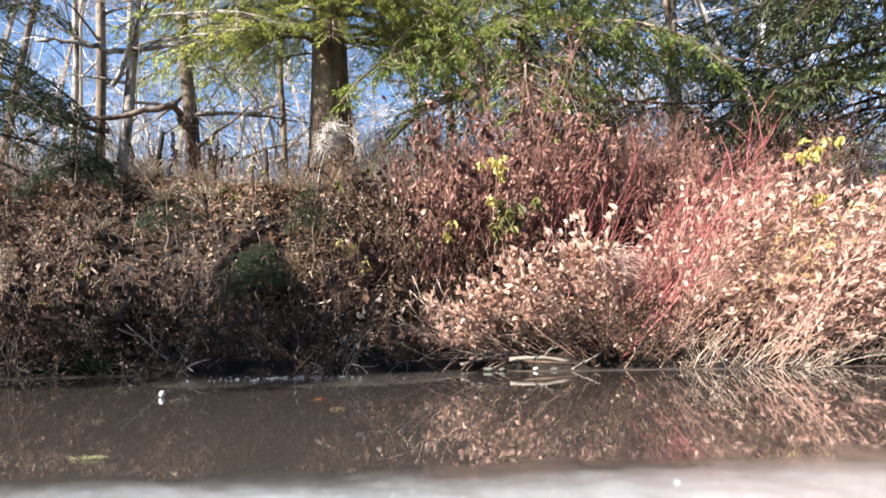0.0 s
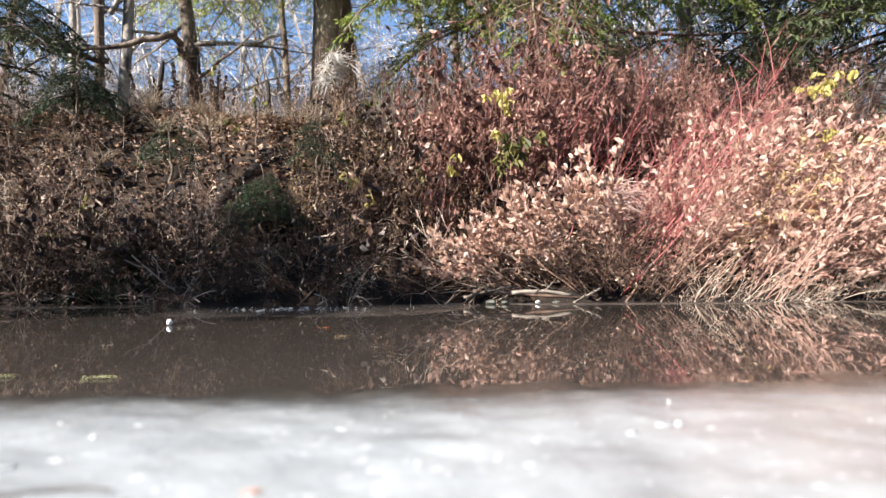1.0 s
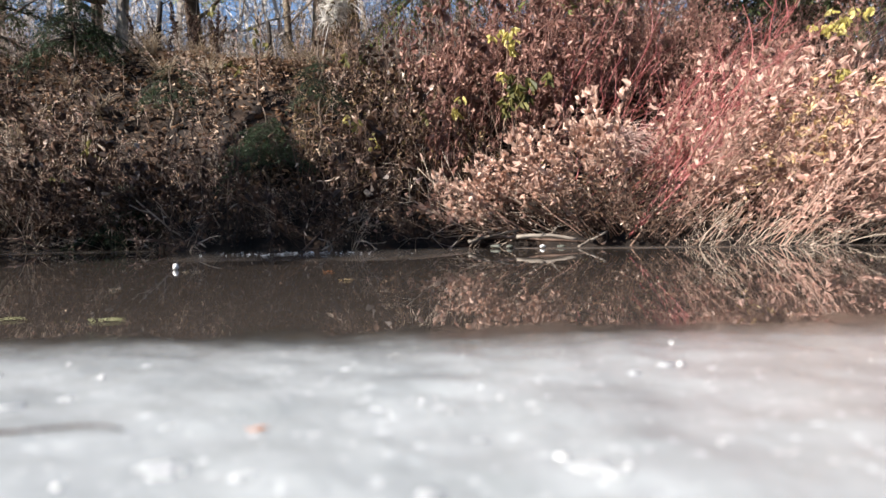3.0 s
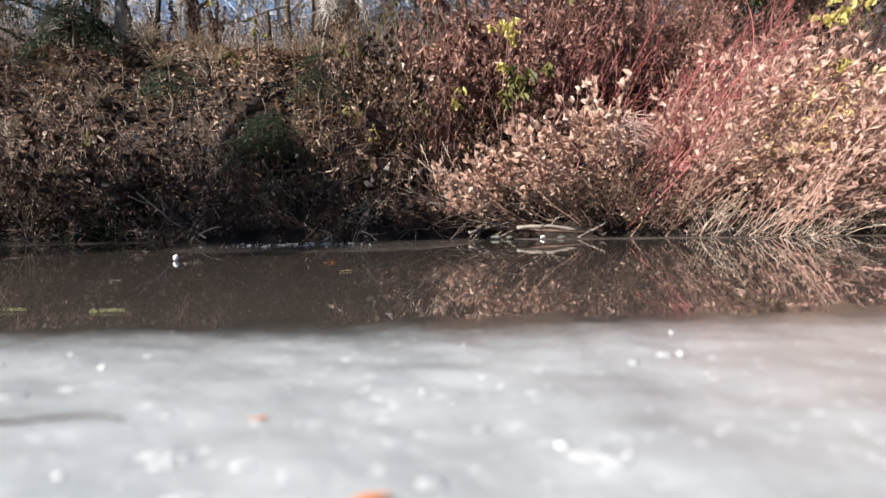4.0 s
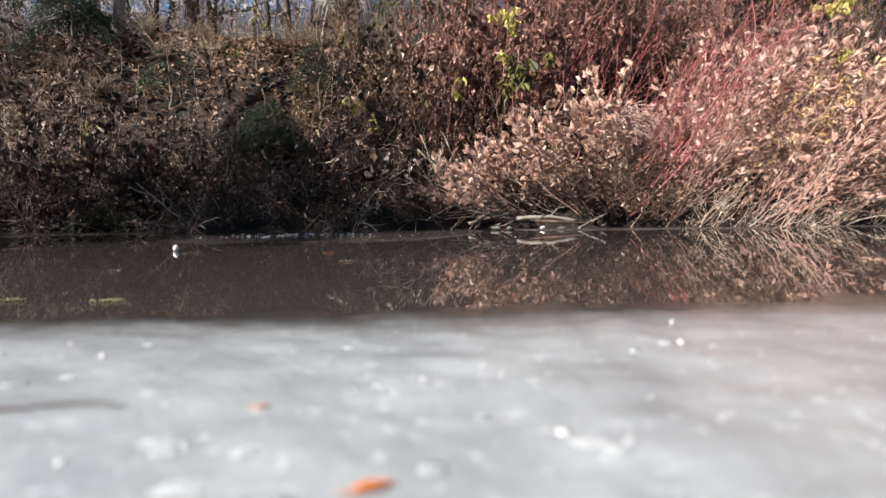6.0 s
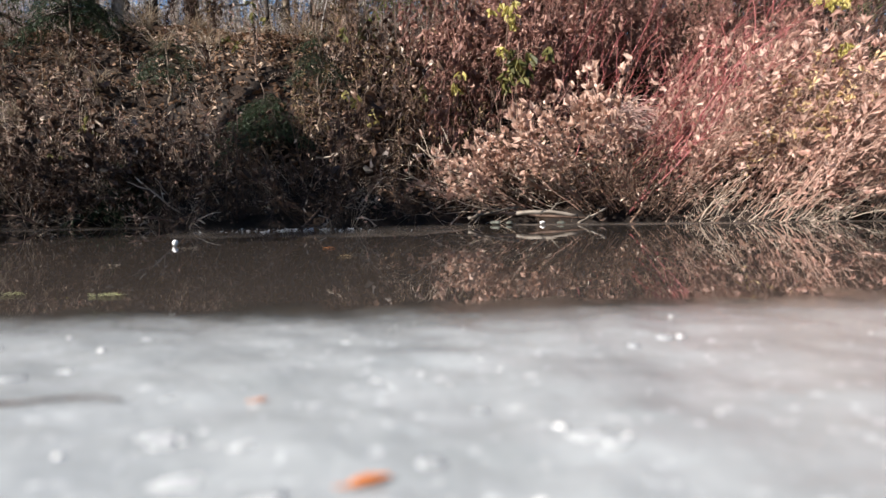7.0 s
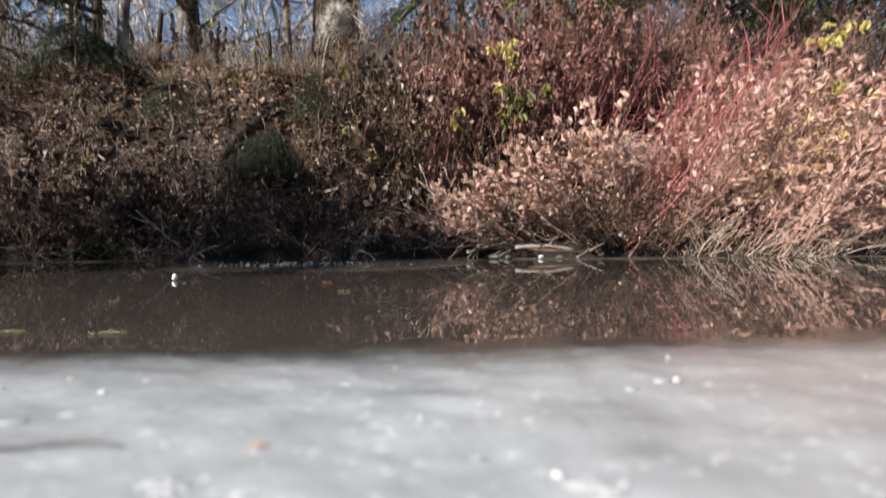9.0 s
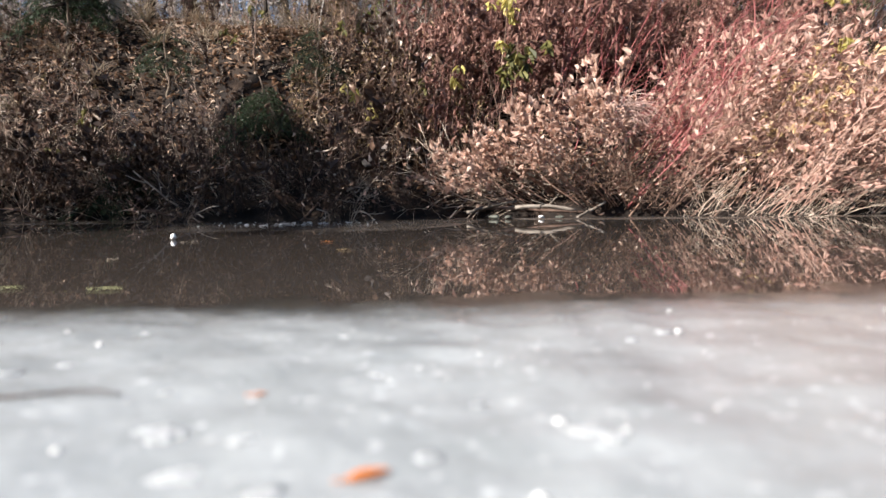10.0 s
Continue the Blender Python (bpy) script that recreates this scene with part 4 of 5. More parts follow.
for i in range(34):
    x = -3.3 + 2.9 * (i + r.random()) / 34
    y = shore(x) + 0.1 + 0.7 * r.random()
    shrub(r, "bare_shrub", "crooked pale bare twigs on the bank", "shrub", "bare shrubs on the bank", on_ground(x, y), LIB_PALE, 2, (r.uniform(-0.6, 0.6), -0.5, 0.55), 0.45, min(r.uniform(0.28, 0.55), length_to(BANK_CREST, on_ground(x, y), (0, -0.5, 0.55), 0.8) / 0.6), 0.06)


def dead_stick(seed):
    """A short crooked stick with a fork and a broken end."""
    r = random.Random(seed)
    s = Shape()
    pts = grow(r, Vector((0, 0, -0.03)), Vector((0, 0, 1)), 0.42, 6, 0.3)
    rings = s.tube(pts, taper(7, 0.0075, 0.0036), 6)
    for k in (0.45, 0.7):
        p, d = along(pts, k)
        tp = grow(r, p, d + rand_dir(r) * 0.9, r.uniform(0.1, 0.2), 4, 0.28)
        s.tube(tp, taper(5, 0.0046, 0.002), 5, join=ring_at(rings, k))
    return s


STICKS = [dead_stick(1200 + i).mesh("dead_stick", M_TAN if i % 2 else M_PALETWIG, True) for i in range(9)]
r = random.Random(46)
for i in range(64):
    x = -3.2 + 2.75 * (i + r.random()) / 64
    if abs(x + 1.0) < 0.22:
        continue
    y = shore(x) - 0.02 + 0.6 * r.random() ** 1.5
    lean = (r.uniform(-0.9, 0.9), -1.0, r.uniform(0.15, 0.75))
    tall = min(r.uniform(0.17, 0.38), length_to(BANK_CREST, on_ground(x, y), lean, 0.6))
    ob = new("dead_stick", STICKS[i % 9])
    ob.matrix_basis = Matrix.Translation(on_ground(x, y)) @ aim(lean, r.uniform(0, 6.28), tall / 0.42)
    tagged(ob, "short crooked pale dead stick poking out of the bank", "stick", "dead sticks on the bank")
# tangle along the foot of the bank, its twigs coloured dark as shade
r = random.Random(47)
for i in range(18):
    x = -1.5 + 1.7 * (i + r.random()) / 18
    shrub(r, "bare_shrub", "low tangle of twigs darkened for shade at the foot of the bank", "shrub", "bare shrubs on the bank", on_ground(x, shore(x) - 0.02 + 0.14 * r.random()), LIB_SHADETANGLE, 3, (r.uniform(-0.6, 0.6), -0.4, 0.4), 0.5, r.uniform(0.26, 0.42))
# dead stalks along the crest
r = random.Random(32)
for i in range(96):
    x = -3.4 + 5.0 * (i + r.random()) / 96
    y = shore(x) + r.uniform(1.0, 2.3)
    shrub(r, "dead_weed", "dark dry weed stalks standing on the bank's crest", "weed", "weeds on the crest", on_ground(x, y), LIB_STALK if i % 3 else LIB_BARE, 3, (r.uniform(-0.1, 0.1), 0, 1), 0.16, r.uniform(0.2, 0.5) if x < -0.9 else r.uniform(0.6, 1.0), 0.15)
# grey undergrowth on the terrace
for i in range(14):
    x = -5.2 + 9.5 * (i + r.random()) / 14
    y = r.uniform(6.0, 8.4)
    shrub(r, "bare_shrub", "upright leafless grey undergrowth on the terrace", "shrub", "bare shrubs on the terrace", on_ground(x, y), LIB_BARE, 5, (r.uniform(-0.2, 0.2), 0, 1), 0.4, r.uniform(0.8, 1.5), 0.2)
# russet shrubs behind, up to the red bundle
r = random.Random(33)
for i in range(62):
    x = -0.2 + 2.95 * (i + r.random()) / 62
    y = shore(x) + (r.uniform(0.3, 1.5) if x < 0.75 else r.uniform(0.9, 1.6))
    lean = (0.2 + r.uniform(-0.15, 0.15), -0.12, 0.95)
    sc = length_to(RUSSET_CREST, on_ground(x, y), lean, 1.15)
    shrub(r, "russet_shrub", "russet shrub holding curled pinkish-brown leaves", "shrub", "russet shrubs on the bank", on_ground(x, y), LIB_PINK, 4 if x > 0.75 else 5, lean, 0.26, sc, 0.07, (0.6, 1.05))
for x, y, sc in ((0.5, 5.0, 0.95), (0.62, 5.15, 1.1), (0.75, 5.05, 1.0), (1.1, 5.1, 0.6), (1.5, 5.2, 0.55), (1.9, 5.2, 0.55), (2.4, 5.2, 0.6), (2.9, 5.2, 0.6)):
    shrub(r, "russet_stemmed_shrub", "tall bundle of dull red leafless stems", "shrub", "red-stemmed shrubs", on_ground(x, y), LIB_ROSE, 8, (0.08, 0, 1), 0.14 if x < 1 else 0.25, sc, 0.1)
for i in range(22):
    x = 1.4 + 3.2 * (i + r.random()) / 22
    shrub(r, "russet_stemmed_shrub", "dull red-brown leafless stems under the conifers", "shrub", "red-stemmed shrubs", on_ground(x, r.uniform(5.4, 7.0)), LIB_ROSE, 6, (r.uniform(-0.15, 0.15), 0, 1), 0.3, r.uniform(0.55, 0.75), 0.25)
# bright red dogwoods, slanting
r = random.Random(34)
for x, y, lx in ((1.1, 4.35, 0.45), (1.25, 4.5, 0.5), (1.0, 4.5, 0.35), (1.45, 4.6, 0.5), (0.82, 4.5, 0.3), (0.98, 4.05, 0.6), (1.7, 4.8, 0.45), (0.75, 4.65, 0.25), (1.15, 4.25, 0.55), (1.35, 4.4, 0.6), (1.55, 4.7, 0.5), (1.3, 4.7, 0.4), (0.92, 4.3, 0.5)):
    lean = (lx + 0.15, -0.12, 0.72)
    sc = length_to(RUSSET_CREST, on_ground(x, y), lean, 1.2) / 1.2
    shrub(r, "red_dogwood", "leafless shrub with bright red arching stems", "shrub", "red-stemmed shrubs", on_ground(x, y), LIB_RED, 4, lean, 0.36, sc, 0.12, (0.6, 1.0))
shrub(r, "red_dogwood", "leafless shrub with long bright red slanting stems", "shrub", "red-stemmed shrubs", on_ground(1.06, 4.02), LIB_RED, 2, (0.76, 0.12, 1.0), 0.05, 1.2, 0.04)
# buff shrubs leaning along the waterside
r = random.Random(35)
for i in range(50):
    x = 1.12 + 2.35 * (i + r.random()) / 50
    y = shore(x) - 0.03 + 0.6 * r.random() ** 1.2
    lean = (0.6 + r.uniform(-0.1, 0.1), -0.2, 0.74)
    sc = length_to(BUFF_CREST, on_ground(x, y), lean, 1.35)
    shrub(r, "buff_shrub", "leaning shrub with pale straw stems and buff leaves at the water", "shrub", "buff shrubs at the water", on_ground(x, y), LIB_BUFF, 6, lean, 0.3, sc, 0.12, (0.5, 1.02))
for i in range(14):
    x = 1.25 + 1.9 * (i + r.random()) / 14
    y = shore(x) - 0.05 + 0.1 * r.random()
    shrub(r, "bare_shrub", "pale tangled bare twigs drooping to the water", "shrub", "bare shrubs on the bank", on_ground(x, y), LIB_PALE, 4, (0.45, -0.5, 0.5), 0.4, r.uniform(0.35, 0.6), 0.1)
# spray of leaves reaching out over the open water, bare twigs under it coloured dark for the hollow's shade
r = random.Random(36)
for i in range(24):
    k = (i + r.random()) / 24
    x = 0.42 + 0.78 * k
    y = shore(x) + 0.03 + 0.2 * r.random()
    at = (x, y, height(x, y) + 0.02)
    lean = (-0.95 + 0.5 * k, -0.22, 0.46 + 0.3 * k)
    sc = length_to(SPRAY_CREST, at, lean, 0.95) / 0.8
    shrub(r, "buff_shrub", "low arching shrub with buff leaves over the water", "shrub", "buff shrubs at the water", at, LIB_SPRAY, 3, lean, 0.12, sc, 0.05, (0.72, 1.0))
for x, sc, z in ((0.42, 1.0, 0.24), (0.5, 1.05, 0.32), (0.36, 0.85, 0.36), (0.7, 0.75, 0.5), (0.9, 0.75, 0.5)):
    shrub(r, "buff_shrub", "pale bare twigs fanning out over the water", "shrub", "buff shrubs at the water", on_ground(x, shore(x) + 0.1), LIB_PALE, 2, (-0.95, -0.28, z), 0.1, sc, 0.04, (0.8, 1.1))
for i in range(24):
    x = 0.2 + 1.15 * (i + r.random()) / 24
    shrub(r, "bare_shrub", "tangled bare grey-brown twigs at the water's edge", "shrub", "bare shrubs on the bank", on_ground(x, shore(x) + (0.1 if 0.3 < x < 0.85 else 0.02) + 0.1 * r.random()), LIB_TANGLE if i % 3 and x > 0.6 else LIB_SHADETANGLE, 4, (r.uniform(-0.6, 0.4), -0.35, 0.5), 0.45, r.uniform(0.3, 0.45) if x < 0.75 else r.uniform(0.45, 0.68))
for x, y in ((1.4, 3.97), (1.55, 4.0), (1.66, 4.02), (1.5, 4.1)):
    lean = (0.58, -0.2, 0.74)
    shrub(r, "golden_shrub", "leaning shrub with golden buff leaves among paler ones", "shrub", "buff shrubs at the water", on_ground(x, y), LIB_GOLD, 3, lean, 0.15, length_to(BUFF_CREST, on_ground(x, y), lean, 1.2), 0.08, (0.7, 1.0))


def grass_tuft(seed):
    """A mop of dry drooping blades."""
    r = random.Random(seed)
    s = Shape()
    for _ in range(90):
        a = r.uniform(0, 6.283)
        line = grow(r, Vector((r.uniform(-0.05, 0.05), r.uniform(-0.05, 0.05), 0)), Vector((math.cos(a) * 0.6, math.sin(a) * 0.6, 1)), r.uniform(0.18, 0.42), 6, 0.1, Vector((math.cos(a) * 0.06, math.sin(a) * 0.06, -0.22)))
        side = Vector((-math.sin(a), math.cos(a), 0))
        k = len(s.v)
        for i, p in enumerate(line):
            w = 0.0035 * (1 - 0.85 * i / 6)
            s.v += [p + side * w, p - side * w]
            if i:
                q = k + 2 * i
                s.f.append((q - 2, q - 1, q + 1, q))
    return s.mesh("grass_tuft", M_STRAW)


TUFTS = [grass_tuft(1200 + i) for i in range(4)]
for i, (x, y) in enumerate(((-2.75, 4.75), (-2.5, 4.95), (-2.25, 4.8), (-2.9, 4.55), (-1.9, 5.0), (-1.7, 5.15), (-1.55, 4.95), (-1.35, 5.2), (-2.1, 5.2), (-0.9, 5.05), (-2.65, 4.45), (-1.2, 4.9), (-3.0, 4.9))):
    ob = new("grass_tuft", TUFTS[i % 4])
    ob.matrix_basis = pose(*on_ground(x, y), 0, 0, i * 47) @ Matrix.Scale(r.uniform(0.7, 1.15), 4)
    tagged(ob, "pale drooping tuft of dry straw-coloured grass", "grass", "grass tufts on the ledge")


def dead_snag(x, y, tall, radius, lean, seed):
    """A broken trunk standing in the brush, the deep shade put into its bark colour."""
    r = random.Random(seed)
    ob = thing("dead_tree", "broken dead tree darkened for shade, standing in the brush", "tree", "", on_ground(x, y))
    s = Shape()
    pts = grow(r, Vector((0, 0, -0.08)), Vector((lean, 0, 1)), tall, 8, 0.06)
    s.tube(pts, [radius * r.uniform(0.85, 1.12) * (1.15 - 0.4 * i / 8) for i in range(9)], 10)
    part("trunk", s.mesh("trunk", M_SHADEBARK, True), ob)
    for _ in range(3):
        q, d = along(pts, r.uniform(0.35, 0.95))
        k = Shape()
        tp = grow(r, q, d * 0.4 + rand_dir(r), r.uniform(0.1, 0.3), 4, 0.2)
        k.tube(tp, taper(5, radius * 0.3, radius * 0.1), 5)
        part("snag", k.mesh("snag", M_SHADEBARK, True), ob)


dead_snag(-1.95, 4.46, 0.36, 0.045, 0.06, 5)
dead_snag(-2.05, 5.3, 0.5, 0.02, -0.1, 6)
dead_snag(-1.25, 5.4, 0.45, 0.02, 0.02, 8)

# the saplings that keep their yellow and green leaves
def leafy_sapling(label, base, tip, clusters, mat, seed):
    """A thin stem from base to tip; clusters: (centre, half width, half height, leaves, leaf length) on twigs of their own."""
    r = random.Random(seed)
    ob = thing("leafy_sapling", label, "sapling", "saplings on the bank", base)
    o, t = Vector(base), Vector(tip) - Vector(base)
    wood = Shape()
    pts = [t * (i / 8) + rand_dir(r) * 0.012 * (0 < i < 8) - Vector((0, 0, 0.03 * (i == 0))) for i in range(9)]
    rings = wood.tube(pts, taper(9, 0.0055, 0.0022), 5)
    tufts = []
    for c, wide, tall, count, ln in clusters:
        c = Vector(c) - o
        k = max(0.15, min(0.97, (c.z + 0.3 * tall) / t.z))
        p, _ = along(pts, k)
        green = Shape()
        for i in range(max(3, count // 5)):
            end = c + Vector((r.gauss(0, 0.5) * wide, r.gauss(0, 0.5) * wide, r.uniform(-0.6, 1.0) * tall))
            mid = p.lerp(end, 0.5) + Vector((0, 0, 0.02)) + rand_dir(r) * 0.012
            wood.tube([p, mid, end], [0.002, 0.0016, 0.0011], 3, False, ring_at(rings, k))
            for _ in range(5):
                d = Vector((r.uniform(-0.6, 0.6), r.uniform(-0.7, 0.3), -r.uniform(0.3, 1.2)))
                green.leaf(end + rand_dir(r) * 0.012, d, rand_dir(r), ln * r.uniform(0.6, 1.15), ln * r.uniform(0.28, 0.42), r.uniform(0.05, 0.4), r.uniform(-0.1, 0.7))
        tufts.append(green)
    stem = part("stem", wood.mesh("stem", M_TWIG, True), ob)
    for green in tufts:
        part("leaves", green.mesh("leaves", mat), stem)


YEL, GRN = "sapling with bright yellow drooping leaves", "sapling with green-yellow drooping leaves"
leafy_sapling(YEL, on_ground(0.36, 4.42), (0.4, 4.3, 1.3), [((0.405, 4.3, 1.2), 0.075, 0.08, 40, 0.062), ((0.37, 4.3, 1.02), 0.03, 0.04, 10, 0.05)], M_YELLOW, 1)
leafy_sapling(GRN, on_ground(0.46, 4.4), (0.47, 4.33, 1.06), [((0.47, 4.32, 0.94), 0.15, 0.09, 60, 0.085), ((0.4, 4.3, 0.83), 0.08, 0.06, 25, 0.08)], M_GREEN, 2)
leafy_sapling(YEL, on_ground(0.07, 4.32), (0.09, 4.2, 0.9), [((0.09, 4.18, 0.8), 0.04, 0.05, 12, 0.06)], M_YELLOW, 3)
leafy_sapling(GRN, on_ground(-0.47, 4.35), (-0.48, 4.2, 0.82), [((-0.49, 4.18, 0.71), 0.05, 0.07, 14, 0.06), ((-0.385, 4.18, 0.6), 0.03, 0.05, 8, 0.065)], M_YELLOW, 4)
leafy_sapling(GRN, on_ground(-0.12, 4.4), (-0.12, 4.25, 0.92), [((-0.11, 4.24, 0.8), 0.06, 0.08, 14, 0.055)], M_GREEN, 12)
leafy_sapling(YEL, on_ground(1.95, 4.3), (2.34, 4.15, 1.36), [((2.29, 4.15, 1.26), 0.14, 0.07, 70, 0.06), ((2.16, 4.12, 1.2), 0.07, 0.05, 25, 0.05), ((2.23, 4.08, 0.95), 0.07, 0.08, 36, 0.055)], M_YELLOW, 5)
leafy_sapling(GRN, on_ground(-1.42, 5.0), (-1.37, 4.95, 1.28), [((-1.37, 4.93, 1.2), 0.09, 0.07, 40, 0.05)], M_GREEN, 6)
for i, (x, y, z) in enumerate(((-2.1, 4.4, 0.5), (-2.3, 4.3, 0.42), (-0.62, 4.6, 0.55), (-1.62, 5.15, 0.35), (-1.15, 4.6, 0.5))):
    g = Vector(on_ground(x, y))
    leafy_sapling(GRN, g, g + Vector((0.03, -0.05, z)), [(g + Vector((0.02, -0.06, z * 0.8)), 0.06, 0.07, 15, 0.05)], M_GREEN, 7 + i)
# dark seed spikes of dock on the ledge
r = random.Random(38)
for i in range(26):
    x, y = (r.uniform(-2.55, -1.5), r.uniform(4.85, 5.3)) if i < 17 else (r.uniform(-2.4, -0.9), r.uniform(4.4, 4.9))
    shrub(r, "dock_weed", "dark brown seed spike of dock on the ledge", "weed", "dock on the ledge", on_ground(x, y), LIB_DOCK, 1, (r.uniform(-0.12, 0.12), 0, 1), 0.05, r.uniform(0.6, 1.05), 0.02)


def litter():
    """Fallen leaves over the bank and terrace."""
    r = random.Random(41)
    s = Shape()
    for _ in range(48000):
        x, y = r.uniform(-4.2, 3.5), 3.9 + 2.6 * r.random()
        if y < shore(x) + 0.05 + 0.75 * r.random():
            continue
        p = Vector((x, y, height(x, y) + r.uniform(0.002, 0.03)))
        d = rand_dir(r)
        d.z *= 0.35
        s.leaf(p, d, Z + rand_dir(r) * 0.6, r.uniform(0.025, 0.06), r.uniform(0.014, 0.032), r.uniform(0, 0.4), r.uniform(-0.3, 0.8))
    return tagged(new("fallen_leaves", s.mesh("fallen_leaves", M_LITTER)), "brown and tan fallen leaves covering the bank", "leaves", kind="stuff")


litter()


def twig_mop(name, label, at, tall, reach, count, drift, mat, seed, arcs=5):
    """A drooping mop of fine twigs on one stem."""
    r = random.Random(seed)
    s = Shape()
    pts = grow(r, Vector((0, 0, 0)), Vector((0.12, -0.1, 1)), tall, 8, 0.1)
    rings = s.tube(pts, taper(len(pts), 0.005, 0.003), 5)
    for _ in range(count):
        kk = r.uniform(0.66, 1)
        p, d = along(pts, kk)
        a = r.uniform(0, 6.283)
        tp = grow(r, p + rand_dir(r) * 0.03, Vector((math.cos(a) + drift, math.sin(a) * 0.8, r.uniform(-0.2, 1.0))), reach * r.uniform(0.35, 1.1), 6, 0.4, Vector((0.05, 0, -0.22)))
        s.tube(tp, taper(len(tp), 0.0017, 0.0008), 3, False, ring_at(rings, kk))
    for _ in range(arcs):
        p, d = along(pts, r.uniform(0.85, 1))
        tp = grow(r, p, Vector((1, -0.1, r.uniform(0.2, 0.8))), r.uniform(1.6, 2.4) * reach, 7, 0.1, Vector((0, 0, -0.28)))
        s.tube(tp, taper(len(tp), 0.004, 0.002), 4, False, ring_at(rings, 0.95))
    ob = new(name, s.mesh(name, mat))
    ob.matrix_basis = pose(*at)
    return tagged(ob, label, "weed")


twig_mop("dry_weed", "bleached white mop of drooping dry twigs", on_ground(-0.8, 4.95), (1.66 - height(-0.8, 4.95)) / 0.95, 0.13, 620, 0.15, M_LICHEN, 51)
twig_mop("dry_weed", "pinkish-grey mop of drooping bare twigs", on_ground(1.02, 4.2), 0.5, 0.22, 300, 0.1, M_PINKTWIG, 52, 3)


# ---- things at the water ----
def lumpy(name, mat, size, seed, rough=0.25, sub=2):
    """A rounded stone-like lump."""
    bm = bmesh.new()
    bmesh.ops.create_icosphere(bm, subdivisions=sub, radius=1)
    for v in bm.verts:
        k = 1 + rough * noise.noise(v.co * 1.6 + Vector((seed, 0, 0)))
        v.co = Vector((v.co.x * size[0], v.co.y * size[1], v.co.z * size[2])) * k
    me = bpy.data.meshes.new(name)
    bm.to_mesh(me)
    bm.free()
    me.materials.append(mat)
    me.shade_smooth()
    return me


def fallen_log(name, label, p0, p1, r0, r1, seed, mat=M_LOG, arch=0.0):
    r = random.Random(seed)
    a, b = Vector(p0), Vector(p1)
    n = 9
    pts = [a.lerp(b, i / n) + Vector((0, 0, arch * math.sin(math.pi * i / n))) + rand_dir(r) * r0 * 0.35 - a for i in range(n + 1)]
    s = Shape()
    s.tube(pts, [x * r.uniform(0.85, 1.15) for x in taper(n + 1, r0, r1)], 9)
    ob = thing(name, label, "driftwood", "driftwood at the waterline", a)
    part("log", s.mesh("log", mat, True), ob)
    for i in range(2):
        q, d = along(pts, r.uniform(0.2, 0.9))
        k = Shape()
        tp = grow(r, q, d * 0.4 + rand_dir(r) * 0.9 + Vector((0, -0.2, 0.3)), r.uniform(0.06, 0.16), 3, 0.2)
        k.tube(tp, taper(4, r1 * 0.5, r1 * 0.2), 5)
        part("snag", k.mesh("snag", mat, True), ob)
    return ob


WL = 3.86
fallen_log("driftwood", "weathered grey log lying on the waterline stones", (0.4, WL - 0.03, 0.055), (0.72, WL - 0.05, 0.04), 0.0125, 0.008, 1, arch=0.012)
fallen_log("driftwood", "weathered grey branch at the water's edge", (0.14, WL, 0.03), (0.42, WL + 0.05, 0.09), 0.009, 0.006, 2)
fallen_log("driftwood", "dark wet branch at the water's edge", (0.2, WL + 0.04, 0.06), (0.78, WL + 0.02, 0.02), 0.012, 0.006, 3, M_DARKTWIG)
fallen_log("driftwood", "pale broken stick leaning from the bank", (0.72, WL - 0.06, 0.0), (0.9, WL + 0.06, 0.08), 0.008, 0.005, 4)
for i, (x0, x1, z1) in enumerate(((-1.47, -1.3, 0.13), (-0.75, -0.66, 0.09), (-2.1, -1.95, 0.2), (-1.72, -1.82, 0.16), (0.02, 0.14, 0.06), (1.0, 1.2, 0.22), (1.18, 1.38, 0.16), (1.3, 1.7, 0.3), (1.42, 1.65, 0.2), (1.9, 2.2, 0.2))):
    y = shore((x0 + x1) / 2) - 0.1
    fallen_log("driftwood", "pale bare stick slanting into the water", (x0, y, -0.02), (x1, y + 0.12, z1), 0.0065, 0.004, 20 + i, M_TWIG)
for i, (x, y, sx, sz, mat, label) in enumerate(((0.29, WL - 0.03, 0.03, 0.01, M_STONE, "small mossy grey stone at the waterline"), 
                                                (0.36, WL - 0.04, 0.02, 0.008, M_STONE, "small mossy grey stone at the waterline"), (0.53, WL - 0.06, 0.02, 0.008, M_WHITE, "white foam scrap caught under the log"),
                                                (0.63, WL - 0.05, 0.024, 0.007, M_STONE, "small wet stone at the waterline"))):
    ob = new("stone" if mat is M_STONE else "foam_scrap", lumpy("stone", mat, (sx, sx * 0.8, sz), i * 3.7, 0.8))
    ob.matrix_basis = pose(x, y, sz * 0.55, 0, 0, i * 40)
    tagged(ob, label, "stone" if mat is M_STONE else "litter", "stones at the waterline" if mat is M_STONE else "")
ob = new("foam_ball", lumpy("foam_ball", M_WHITE, (0.0095, 0.0095, 0.0105), 3, 0.15))
ob.matrix_basis = pose(-0.853, 2.36, 0.004)
tagged(ob, "small white foam ball floating on the water", "litter")


